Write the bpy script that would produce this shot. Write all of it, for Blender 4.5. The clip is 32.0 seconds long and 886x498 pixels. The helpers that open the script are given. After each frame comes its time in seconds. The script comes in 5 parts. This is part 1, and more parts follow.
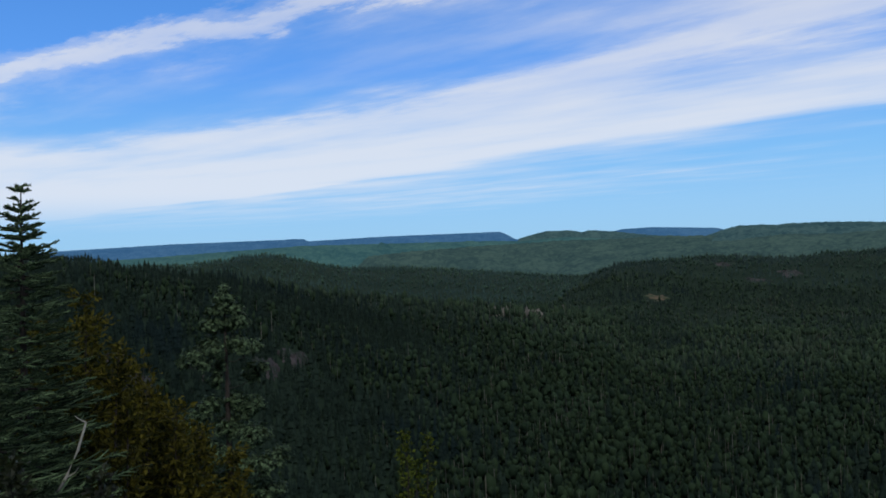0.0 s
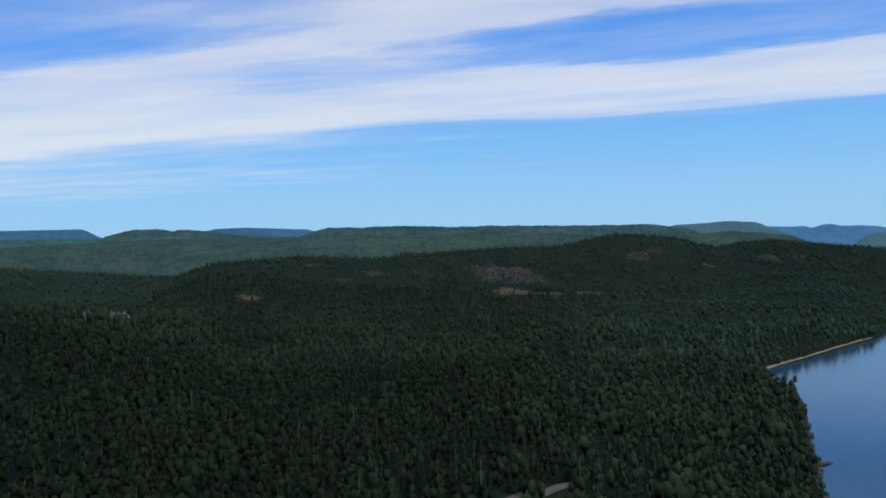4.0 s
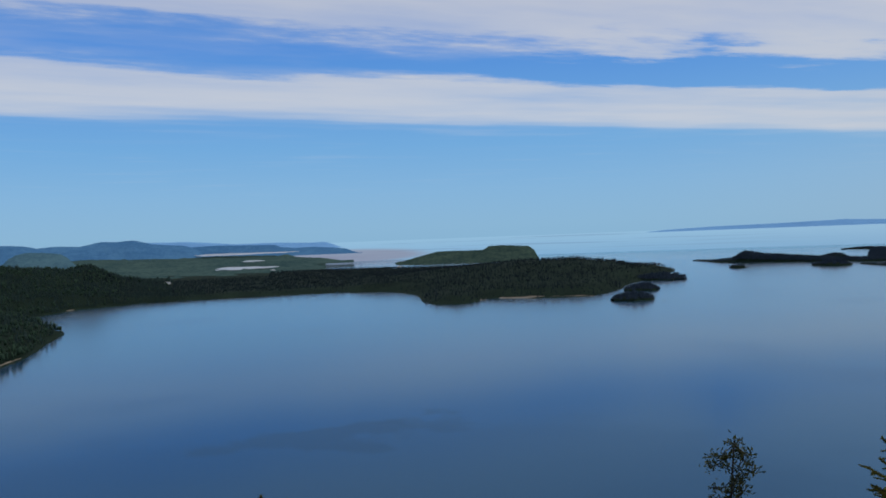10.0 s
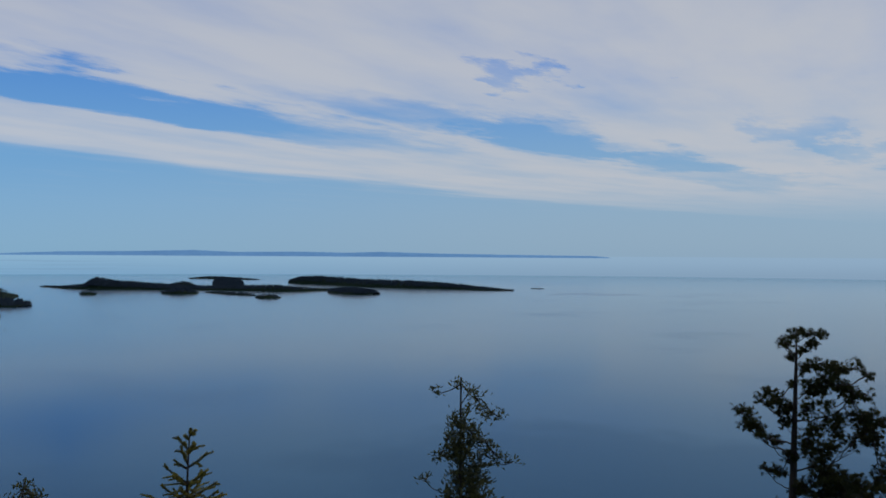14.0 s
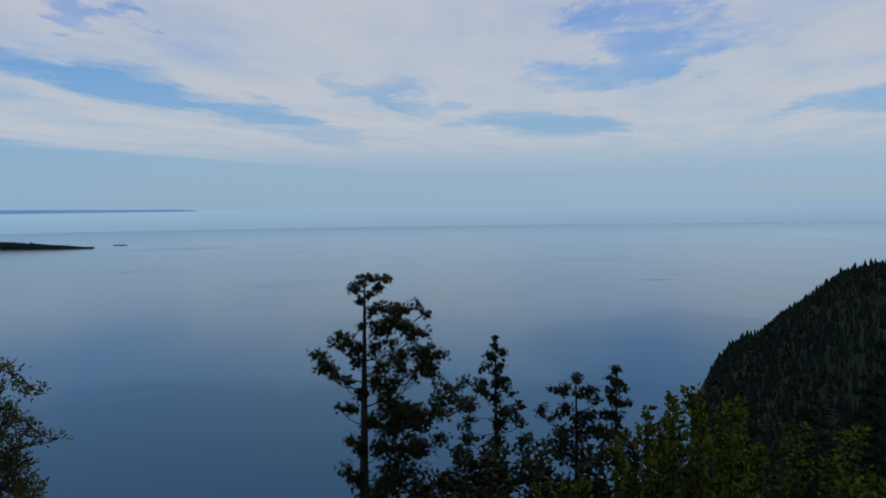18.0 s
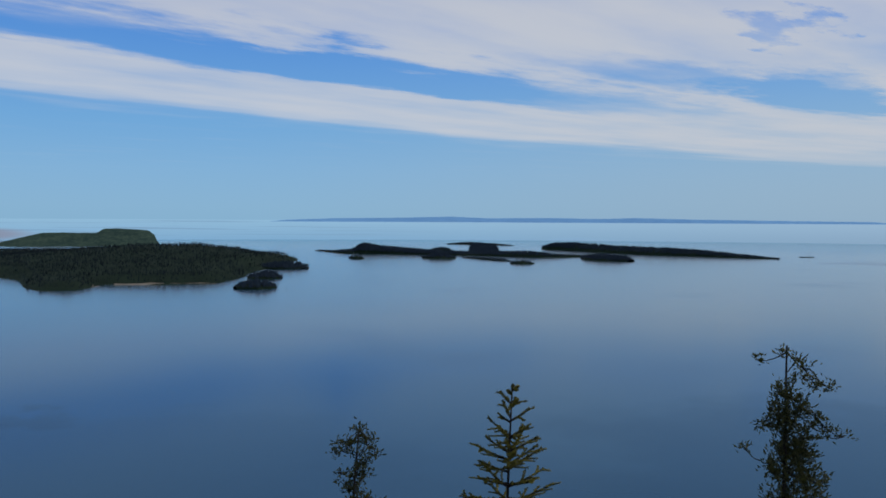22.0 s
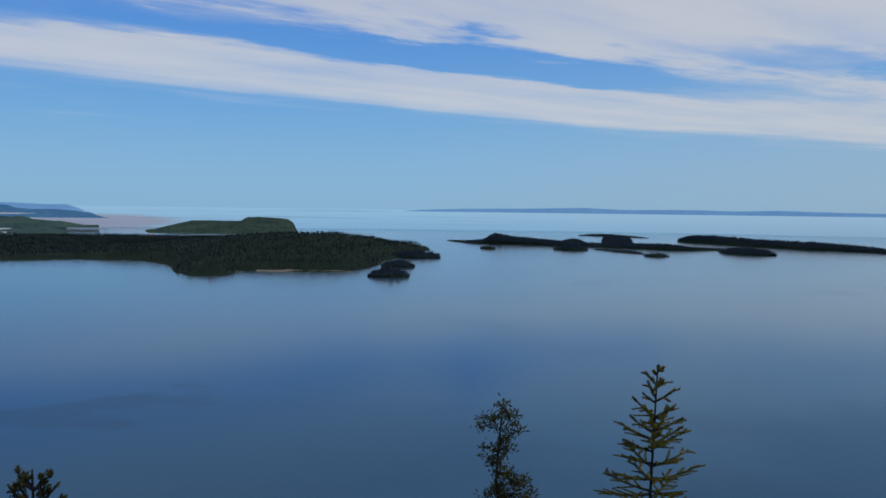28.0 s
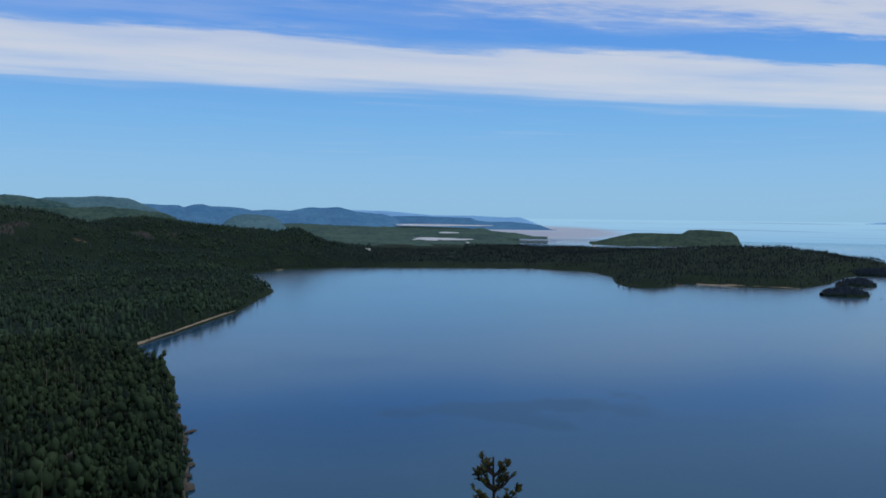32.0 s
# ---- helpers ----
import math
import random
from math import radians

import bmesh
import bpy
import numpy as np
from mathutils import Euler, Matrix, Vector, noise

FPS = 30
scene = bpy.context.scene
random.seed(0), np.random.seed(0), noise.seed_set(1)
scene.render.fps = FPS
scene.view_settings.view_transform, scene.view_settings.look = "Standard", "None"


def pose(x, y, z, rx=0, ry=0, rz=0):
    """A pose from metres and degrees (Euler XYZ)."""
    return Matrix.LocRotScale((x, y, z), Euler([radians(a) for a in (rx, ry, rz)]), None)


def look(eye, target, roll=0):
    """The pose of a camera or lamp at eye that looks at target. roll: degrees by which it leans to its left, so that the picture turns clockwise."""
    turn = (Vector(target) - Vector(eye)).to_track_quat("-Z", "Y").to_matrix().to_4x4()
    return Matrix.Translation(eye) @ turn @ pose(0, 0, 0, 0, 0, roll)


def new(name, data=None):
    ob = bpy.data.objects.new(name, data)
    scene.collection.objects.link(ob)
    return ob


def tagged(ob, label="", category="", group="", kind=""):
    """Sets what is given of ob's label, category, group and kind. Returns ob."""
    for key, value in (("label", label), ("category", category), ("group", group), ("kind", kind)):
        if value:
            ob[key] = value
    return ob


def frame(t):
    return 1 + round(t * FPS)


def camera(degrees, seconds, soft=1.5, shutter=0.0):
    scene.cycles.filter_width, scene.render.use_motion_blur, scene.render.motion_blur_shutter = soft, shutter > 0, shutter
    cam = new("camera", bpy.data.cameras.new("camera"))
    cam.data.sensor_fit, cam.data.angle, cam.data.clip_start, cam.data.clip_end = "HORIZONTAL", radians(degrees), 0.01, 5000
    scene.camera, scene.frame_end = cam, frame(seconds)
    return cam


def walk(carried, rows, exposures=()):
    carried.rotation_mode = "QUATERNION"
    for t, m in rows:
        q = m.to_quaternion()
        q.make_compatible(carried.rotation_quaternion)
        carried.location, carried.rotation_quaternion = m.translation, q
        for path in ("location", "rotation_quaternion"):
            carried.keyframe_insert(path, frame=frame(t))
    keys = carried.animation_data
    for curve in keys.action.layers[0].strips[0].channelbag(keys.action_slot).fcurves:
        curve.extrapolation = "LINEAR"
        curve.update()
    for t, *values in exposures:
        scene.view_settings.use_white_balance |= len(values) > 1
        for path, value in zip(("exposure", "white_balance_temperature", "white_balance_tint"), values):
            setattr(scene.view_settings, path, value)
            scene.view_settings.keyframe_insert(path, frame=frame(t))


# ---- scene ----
FOV = 53.04
cam = camera(FOV, 32.0, soft=1.7)
EYE = 110.0  # height of the eye over the lake

# seconds; place from the lookout's middle; turn to the left, tilt up, lean, in degrees
PATH = (
    (0, -0.052, 0.049, -0.019, -0.01, 0.69, -2.17), (0.5, -0.024, 0.047, -0.018, -1.20, 0.78, -1.75),
    (1, 0.006, 0.056, -0.019, -4.22, 0.87, -1.79), (1.5, 0.018, 0.060, -0.020, -6.78, 1.04, -1.83),
    (2, 0.017, 0.062, -0.020, -12.81, 0.89, -1.67), (2.5, 0.017, 0.066, -0.020, -16.66, 0.74, -1.90),
    (4.5, 0.016, 0.081, -0.021, -28.66, -0.45, -2.04), (5, 0.016, 0.086, -0.021, -31.81, -0.74, -2.51),
    (5.5, 0.016, 0.092, -0.021, -36.39, -1.11, -1.93), (6, 0.016, 0.098, -0.022, -39.62, -1.11, -2.41),
    (6.5, 0.017, 0.106, -0.022, -42.98, -1.15, -2.06), (7, 0.012, 0.109, -0.026, -47.42, -1.47, -2.01),
    (7.5, 0.042, 0.084, -0.020, -51.48, -1.52, -1.68), (8, 0.064, 0.091, -0.011, -55.59, -1.29, -1.91),
    (8.5, 0.075, 0.057, -0.017, -60.54, -1.10, -2.04), (9, 0.108, 0.029, -0.011, -65.09, -0.94, -2.51),
    (9.5, 0.125, 0.005, -0.013, -71.71, -0.80, -2.00), (10, 0.089, -0.012, -0.002, -77.12, -0.69, -2.17),
    (10.5, 0.064, -0.036, 0.015, -82.85, -0.44, -1.38), (11, 0.051, -0.047, 0.021, -87.45, -0.14, -0.78),
    (11.5, 0.049, -0.076, 0.019, -91.35, 0.14, -0.68), (12, 0.065, -0.123, 0.022, -97.31, 0.09, -0.66),
    (12.5, 0.052, -0.145, 0.023, -102.54, 0.19, -0.08), (13, 0.065, -0.191, 0.016, -106.91, 0.26, 0.53),
    (13.5, 0.058, -0.237, 0.028, -114.54, 0.35, 0.12), (14, 0.071, -0.286, 0.028, -117.22, 0.41, 0.36),
    (14.5, 0.056, -0.362, 0.035, -127.00, 0.31, 0.60), (15, 0.011, -0.486, 0.034, -136.88, -0.41, -0.59),
    (15.5, 0.013, -0.532, 0.041, -145.83, -1.07, 0.09), (16.4, 0.020, -0.530, 0.043, -156.00, -2.60, 0.05),
    (17.5, 0.037, -0.506, 0.043, -150.37, -3.40, 0.06), (18, 0.023, -0.480, 0.038, -143.27, -2.76, -0.78),
    (18.5, 0.027, -0.426, 0.053, -135.62, -1.31, -0.51), (19, 0.007, -0.347, 0.051, -129.50, -0.69, -0.73),
    (19.5, 0.033, -0.274, 0.049, -121.73, -0.42, -0.59), (20, 0.093, -0.219, 0.047, -112.93, -0.23, -0.75),
    (20.5, 0.156, -0.151, 0.033, -107.01, -0.27, -0.20), (21, 0.164, -0.070, 0.024, -100.65, -0.47, 0.31),
    (21.5, 0.161, -0.016, 0.011, -98.58, -0.86, -0.07), (22, 0.131, 0.057, 0.010, -101.01, -1.85, 0.28),
    (22.5, 0.072, 0.124, -0.004, -97.58, -2.06, 0.69), (23, 0.034, 0.164, -0.024, -95.15, -2.22, 1.22),
    (23.5, 0.023, 0.161, -0.029, -94.74, -2.01, 1.30), (24, 0.035, 0.162, -0.025, -95.50, -1.78, 1.08),
    (24.5, 0.012, 0.157, -0.031, -96.15, -1.62, 0.93), (26.5, 0.047, 0.173, -0.040, -96.53, -2.24, 0.17),
    (27, 0.027, 0.169, -0.044, -96.27, -2.57, 0.22), (27.5, 0.008, 0.168, -0.048, -93.16, -2.65, 0.70),
    (28, 0.005, 0.164, -0.046, -92.56, -2.52, 0.72), (28.5, 0.002, 0.156, -0.050, -92.81, -2.55, 0.75),
    (29, 0.013, 0.168, -0.045, -92.92, -2.64, 1.04), (29.5, 0.003, 0.222, -0.041, -91.56, -2.67, 1.17),
    (30, -0.025, 0.223, -0.053, -78.12, -2.42, -0.26), (30.5, -0.011, 0.212, -0.047, -69.63, -2.03, 0.43),
    (31, -0.024, 0.214, -0.051, -68.24, -1.79, 0.38), (31.5, -0.035, 0.207, -0.058, -65.75, -1.82, 0.38),
    (32, -0.031, 0.202, -0.056, -64.66, -2.04, 0.67),
)


def path_pose(x, y, z, yaw, tilt, lean):
    a, b = radians(yaw), radians(tilt)
    eye = Vector((x, y, EYE + z))
    ahead = Vector((-math.sin(a) * math.cos(b), math.cos(a) * math.cos(b), math.sin(b)))
    return look(eye, eye + ahead, lean)


# the clip brightens over the woods and darkens over the bright lake
walk(cam, [(t, path_pose(*p)) for t, *p in PATH],
     ((0.0, 0.2), (2.0, 0.2), (6.0, 0.18), (9.0, 0.02), (11.0, -0.28), (12.0, -0.31), (13.0, -0.28), (14.0, -0.33), (15.0, -0.33), (17.0, -0.24), (18.0, -0.24), (20.0, -0.41), (21.0, -0.46), (22.0, -0.2), (23.0, -0.2), (28.0, -0.2), (30.0, -0.28), (31.0, -0.05), (32.0, 0.0)))


# ---- node helpers ----
def nd(nt, kind, ins=None, **attrs):
    n = nt.nodes.new(kind)
    for k, v in attrs.items():
        setattr(n, k, v)
    for k, v in (ins or {}).items():
        if isinstance(v, bpy.types.NodeSocket):
            nt.links.new(v, n.inputs[k])
        else:
            n.inputs[k].default_value = v
    return n


def mth(nt, op, a, b=0.0, c=0.0, clamp=False):
    return nd(nt, "ShaderNodeMath", {0: a, 1: b, 2: c}, operation=op, use_clamp=clamp).outputs[0]


def smooth(nt, x, lo, hi, a=0.0, b=1.0):
    return nd(nt, "ShaderNodeMapRange", {0: x, 1: lo, 2: hi, 3: a, 4: b}, interpolation_type="SMOOTHSTEP").outputs[0]


def ramp(nt, x, stops, mode="LINEAR"):
    n = nd(nt, "ShaderNodeValToRGB", {0: x})
    n.color_ramp.interpolation = mode
    el = n.color_ramp.elements
    while len(el) < len(stops):
        el.new(0.5)
    for e, (p, c) in zip(el, stops):
        e.position = p
        e.color = (*c, 1) if not isinstance(c, (int, float)) else (c, c, c, 1)
    return n.outputs[0]


def mix(nt, fac, a, b, mode="MIX"):
    n = nd(nt, "ShaderNodeMix", data_type="RGBA", blend_type=mode)
    for k, v in ((0, fac), (6, a), (7, b)):
        if isinstance(v, bpy.types.NodeSocket):
            nt.links.new(v, n.inputs[k])
        else:
            n.inputs[k].default_value = v if k == 0 else (*v[:3], 1)
    return n.outputs[2]


# ---- sky ----
SUN_AZ, SUN_EL = 172.0, 50.0
world = bpy.data.worlds.new("sky")
scene.world = world
world.use_nodes = True
wt = world.node_tree
wt.nodes.clear()
way = nd(wt, "ShaderNodeTexCoord").outputs["Generated"]
sep = nd(wt, "ShaderNodeSeparateXYZ", {0: way})
sx, sy, sz = sep.outputs
zc = mth(wt, "MAXIMUM", sz, 0.03)
cu, cv = mth(wt, "DIVIDE", sx, zc), mth(wt, "DIVIDE", sy, zc)
# s runs along the cloud streets, w across them
cs = mth(wt, "SUBTRACT", mth(wt, "MULTIPLY", cu, 0.68), mth(wt, "MULTIPLY", cv, 0.73))
cw0 = mth(wt, "ADD", mth(wt, "MULTIPLY", cu, 0.73), mth(wt, "MULTIPLY", cv, 0.68))
fwd, bwd = mth(wt, "MAXIMUM", cs, 0.0), mth(wt, "MINIMUM", cs, 0.0)
cw0 = mth(wt, "ADD", cw0, mth(wt, "MULTIPLY", mth(wt, "MULTIPLY", fwd, fwd), 0.0125))
cw0 = mth(wt, "ADD", cw0, mth(wt, "MULTIPLY", mth(wt, "MULTIPLY", bwd, bwd), 0.004))


def cloud_noise(ks, kw, detail, rough, seed):
    p = nd(wt, "ShaderNodeCombineXYZ", {0: mth(wt, "MULTIPLY", cs, ks), 1: mth(wt, "MULTIPLY", cw0, kw), 2: seed}).outputs[0]
    return mth(wt, "SUBTRACT", nd(wt, "ShaderNodeTexNoise", {"Vector": p, "Scale": 1.0, "Detail": detail, "Roughness": rough}).outputs[0], 0.5)


cw = mth(wt, "ADD", cw0, mth(wt, "MULTIPLY", cloud_noise(0.30, 0.8, 4, 0.5, 3.0), 1.6))
dens = ramp(wt, nd(wt, "ShaderNodeMapRange", {0: cw, 1: -6.0, 2: 8.0}).outputs[0],
            [(0.0, 0.85), (0.40, 0.95), (0.66, 1.0), (0.70, 0.9), (0.80, 0.95), (0.885, 1.0), (0.915, 0.62), (0.932, 0.22), (0.962, 0.16), (0.985, 0.0)])


cs_wild = mth(wt, "ADD", cs, mth(wt, "MULTIPLY", cloud_noise(0.75, 1.3, 8, 0.62, 31.0), 2.4))
cw_wild = mth(wt, "ADD", cw, mth(wt, "MULTIPLY", cloud_noise(0.9, 1.9, 8, 0.64, 41.0), 1.5))


cs_torn = mth(wt, "ADD", cs, mth(wt, "MULTIPLY", cloud_noise(0.55, 0.9, 9, 0.66, 51.0), 4.6))
cw_torn = mth(wt, "ADD", cw, mth(wt, "MULTIPLY", cloud_noise(0.7, 1.5, 9, 0.66, 61.0), 2.4))


def patch(s0, w0, rs, rw, lean=0.0):
    """A soft oval of weight 1 in the cloud sheet, lean: rise of w along s."""
    along, aside = (cs_torn, cw_torn) if s0 > 4.5 and w0 < 2.5 else (cs_wild, cw_wild)
    a = mth(wt, "SUBTRACT", along, s0)
    b = mth(wt, "SUBTRACT", mth(wt, "SUBTRACT", aside, w0), mth(wt, "MULTIPLY", a, lean))
    a, b = mth(wt, "DIVIDE", a, rs), mth(wt, "DIVIDE", b, rw)
    q = mth(wt, "ADD", mth(wt, "MULTIPLY", a, a), mth(wt, "MULTIPLY", b, b))
    return smooth(wt, q, 2.2, 0.0)


def less(d, p, k):
    return mth(wt, "SUBTRACT", d, mth(wt, "MULTIPLY", p, k))


for s0, w0, rs, rw, lean, k in ((-3.3, 1.25, 0.7, 0.28, 0.2, 0.75), (-4.6, 2.6, 2.6, 0.8, 0.12, 1.0), (-4.0, 0.9, 2.6, 0.75, 0.2, 0.95), (-4.8, 0.0, 2.6, 0.8, 0.2, 0.8), (1.8, 4.4, 3.8, 0.5, -0.05, 0.75), (5.4, 4.1, 2.4, 0.45, -0.1, 0.75),
                                (6.9, 2.6, 1.7, 0.5, -0.25, 0.8), (5.1, 1.4, 0.4, 0.2, 0.0, 0.6), (6.2, -1.6, 1.0, 0.42, 0.3, 0.72), (4.8, -1.45, 0.4, 0.26, 0.0, 0.5),
                                (11.2, -1.0, 1.8, 0.8, 0.0, 0.8), (8.4, -4.4, 1.3, 0.5, 0.0, 0.8), (12.0, 2.2, 2.2, 0.7, 0.0, 0.6), (8.6, 0.4, 1.6, 0.25, 0.0, 0.5), (9.3, 2.1, 1.9, 0.4, -0.2, 0.6), (7.6, 2.45, 1.5, 0.5, 0.1, 0.6), (10.9, -1.4, 1.2, 0.7, 0.0, 0.4)):
    dens = less(dens, patch(s0, w0, rs, rw, lean), k * (0.84 if s0 < 0 or s0 > 4.5 else 1.0))
dens = less(dens, patch(-3.9, 1.75, 2.4, 0.15, 0.24), -0.38)
dens = less(dens, patch(-15.0, 8.5, 9.0, 4.5), -0.55)
dens = mth(wt, "ADD", dens, mth(wt, "MULTIPLY", cloud_noise(0.6, 1.25, 6, 0.52, 9.0), 1.15))
dens = mth(wt, "ADD", dens, mth(wt, "MULTIPLY", cloud_noise(0.5, 3.4, 4, 0.5, 21.0), 0.28))
cover = mth(wt, "MULTIPLY", smooth(wt, dens, 0.0, 1.25), smooth(wt, sz, 0.03, 0.085))
cover = mth(wt, "MULTIPLY", cover, 0.93)
clear = ramp(wt, nd(wt, "ShaderNodeMapRange", {0: sz, 1: -0.02, 2: 0.40}).outputs[0],
             [(0.0, (0.30, 0.56, 0.80)), (0.08, (0.29, 0.56, 0.83)), (0.18, (0.25, 0.53, 0.86)), (0.30, (0.18, 0.47, 0.87)), (0.55, (0.085, 0.31, 0.84)), (0.8, (0.06, 0.24, 0.70)), (1.0, (0.05, 0.20, 0.55))])
toward = mth(wt, "ADD", mth(wt, "MULTIPLY", sx, math.sin(radians(165))), mth(wt, "MULTIPLY", sy, math.cos(radians(165))))
clear = mix(wt, mth(wt, "MULTIPLY", smooth(wt, toward, 0.15, 0.9, 0.0, 0.75), smooth(wt, sz, 0.22, 0.02)), clear, (0.35, 0.515, 0.69))
nishita = nd(wt, "ShaderNodeTexSky", sky_type="NISHITA", sun_disc=False, sun_elevation=radians(SUN_EL), sun_rotation=radians(SUN_AZ), altitude=300.0, dust_density=1.5)
low = nd(wt, "ShaderNodeVectorMath", {0: nishita.outputs[0], 3: 0.07}, operation="SCALE").outputs[0]
clear = mix(wt, 0.85, low, clear)
white = mix(wt, smooth(wt, sz, 0.05, 0.3), (0.62, 0.68, 0.78), (0.60, 0.63, 0.71))
white = mix(wt, smooth(wt, toward, 0.1, 0.8, 0.0, 0.8), white, (0.635, 0.66, 0.71))
tone = nd(wt, "ShaderNodeBackground", {0: mix(wt, cover, clear, white), 1: 1.0})
nd(wt, "ShaderNodeOutputWorld", {0: tone.outputs[0]})

sun = new("sun", bpy.data.lights.new("sun", "SUN"))
sun.data.energy, sun.data.angle, sun.data.color = 1.3, radians(3.0), (1.0, 0.94, 0.84)
_a, _e = radians(SUN_AZ), radians(SUN_EL)
sun.matrix_world = look((0, 0, 400), Vector((0, 0, 400)) - Vector((math.sin(_a) * math.cos(_e), math.cos(_a) * math.cos(_e), math.sin(_e))))


# ---- materials ----
def at(az, r, z=0.0):
    """A point by its bearing (clockwise from +y, degrees), distance and height."""
    return Vector((r * math.sin(radians(az)), r * math.cos(radians(az)), z))


def material(name, dark, light, scale=1.0, fine=8.0, rough=0.8, bump=0.3, island=0.0, through_light=0.0, spec=0.3, patches=None):
    """A surface that wanders between two colours at a coarse and a fine scale (per metre). island: how far single pieces differ."""
    m = bpy.data.materials.new(name)
    m.use_nodes = True
    nt = m.node_tree
    nt.nodes.clear()
    pos = nd(nt, "ShaderNodeNewGeometry")
    n1 = nd(nt, "ShaderNodeTexNoise", {"Vector": pos.outputs["Position"], "Scale": scale, "Detail": 4.0}).outputs[0]
    n2 = nd(nt, "ShaderNodeTexNoise", {"Vector": pos.outputs["Position"], "Scale": fine, "Detail": 5.0, "Roughness": 0.65}).outputs[0]
    fac = mth(nt, "ADD", mth(nt, "MULTIPLY", n1, 0.6), mth(nt, "MULTIPLY", n2, 0.4))
    if island:
        fac = mth(nt, "ADD", mth(nt, "MULTIPLY", fac, 1 - island), mth(nt, "MULTIPLY", pos.outputs["Random Per Island"], island))
    col = mix(nt, smooth(nt, fac, 0.25, 0.75), dark, light)
    if patches:
        shade, size, lo, hi = patches
        n3 = nd(nt, "ShaderNodeTexNoise", {"Vector": pos.outputs["Position"], "Scale": size, "Detail": 5.0, "Roughness": 0.7}).outputs[0]
        col = mix(nt, smooth(nt, n3, lo, hi), col, shade)
    bs = nd(nt, "ShaderNodeBsdfPrincipled", {"Base Color": col, "Roughness": rough, "Specular IOR Level": spec})
    if bump:
        nt.links.new(nd(nt, "ShaderNodeBump", {"Strength": bump, "Distance": 0.4 / fine, "Height": n2}).outputs[0], bs.inputs["Normal"])
    sh = bs.outputs[0]
    if through_light:
        tr = nd(nt, "ShaderNodeBsdfTranslucent", {0: mix(nt, 1.0, col, (1.5, 1.5, 0.6), "MULTIPLY")})
        sh = nd(nt, "ShaderNodeMixShader", {0: through_light, 1: sh, 2: tr.outputs[0]}).outputs[0]
    nd(nt, "ShaderNodeOutputMaterial", {0: sh})
    return m


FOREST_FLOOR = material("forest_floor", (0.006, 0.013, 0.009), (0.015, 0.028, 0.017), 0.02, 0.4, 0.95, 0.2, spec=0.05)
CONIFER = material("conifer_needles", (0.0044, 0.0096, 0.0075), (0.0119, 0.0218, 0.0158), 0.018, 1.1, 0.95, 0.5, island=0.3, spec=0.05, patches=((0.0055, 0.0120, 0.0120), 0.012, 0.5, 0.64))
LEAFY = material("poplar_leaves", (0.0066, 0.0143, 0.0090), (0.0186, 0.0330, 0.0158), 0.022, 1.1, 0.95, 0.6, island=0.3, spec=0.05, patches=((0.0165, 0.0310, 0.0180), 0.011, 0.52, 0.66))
# next seven: haze of distance mixed into the base colours, lighter and bluer
HAZE_LIT_SPRUCE = material("haze_lit_spruce_needles", (0.0059, 0.0121, 0.0099), (0.0156, 0.0274, 0.0203), 0.014, 0.8, 0.95, 0.4, island=0.3, spec=0.05, patches=((0.0080, 0.0160, 0.0170), 0.010, 0.5, 0.64))
HAZE_LIT_LEAFY = material("haze_lit_birch_leaves", (0.0108, 0.0217, 0.0144), (0.0295, 0.0496, 0.0262), 0.016, 0.8, 0.95, 0.5, island=0.3, spec=0.05, patches=((0.0270, 0.0400, 0.0260), 0.009, 0.52, 0.66))
HILL_HAZE_SPRUCE = material("hill_haze_spruce_needles", (0.010, 0.020, 0.020), (0.024, 0.042, 0.038), 0.010, 0.6, 0.95, 0.3, island=0.25, spec=0.05)
HILL_HAZE_LEAFY = material("hill_haze_poplar_leaves", (0.014, 0.029, 0.022), (0.036, 0.064, 0.041), 0.012, 0.6, 0.95, 0.3, island=0.25, spec=0.05)
VALE_HAZE_SPRUCE = material("vale_haze_spruce_needles", (0.014, 0.029, 0.029), (0.031, 0.056, 0.050), 0.009, 0.5, 0.95, 0.3, island=0.25, spec=0.05)
VALE_HAZE_LEAFY = material("vale_haze_poplar_leaves", (0.019, 0.040, 0.031), (0.043, 0.076, 0.050), 0.009, 0.5, 0.95, 0.3, island=0.25, spec=0.05)
ISLE_HAZE_WOODS = material("island_haze_spruce_needles", (0.0150, 0.0250, 0.0400), (0.0290, 0.0450, 0.0620), 0.012, 0.3, 0.95, 0.2, island=0.2, spec=0.05)
BIRCH_BARK = material("dead_birch_bark", (0.10, 0.10, 0.09), (0.26, 0.26, 0.23), 2.0, 12.0, 0.8, 0.2)
PALE_BARK = material("pale_birch_bark", (0.030, 0.034, 0.030), (0.105, 0.108, 0.092), 0.3, 3.0, 0.8, 0.2, island=0.5)
DARK_BARK = material("dark_bark", (0.011, 0.009, 0.008), (0.036, 0.029, 0.024), 3.0, 30.0, 0.9, 0.6)
ROCK = material("shield_rock", (0.028, 0.024, 0.025), (0.085, 0.072, 0.072), 0.05, 0.8, 0.9, 0.5, patches=((0.03, 0.045, 0.02), 0.06, 0.52, 0.6))
# bluish haze of distance mixed into these needles too
COVE_HAZE_WOODS = material("cove_haze_spruce_needles", (0.006, 0.011, 0.015), (0.016, 0.025, 0.029), 0.010, 0.10, 0.95, 0.0, island=0.15, spec=0.05)
FACE_ROCK = material("grey_mauve_rock", (0.008, 0.008, 0.010), (0.054, 0.047, 0.051), 0.06, 0.30, 0.9, 0.8, patches=((0.011, 0.018, 0.014), 0.075, 0.47, 0.55))
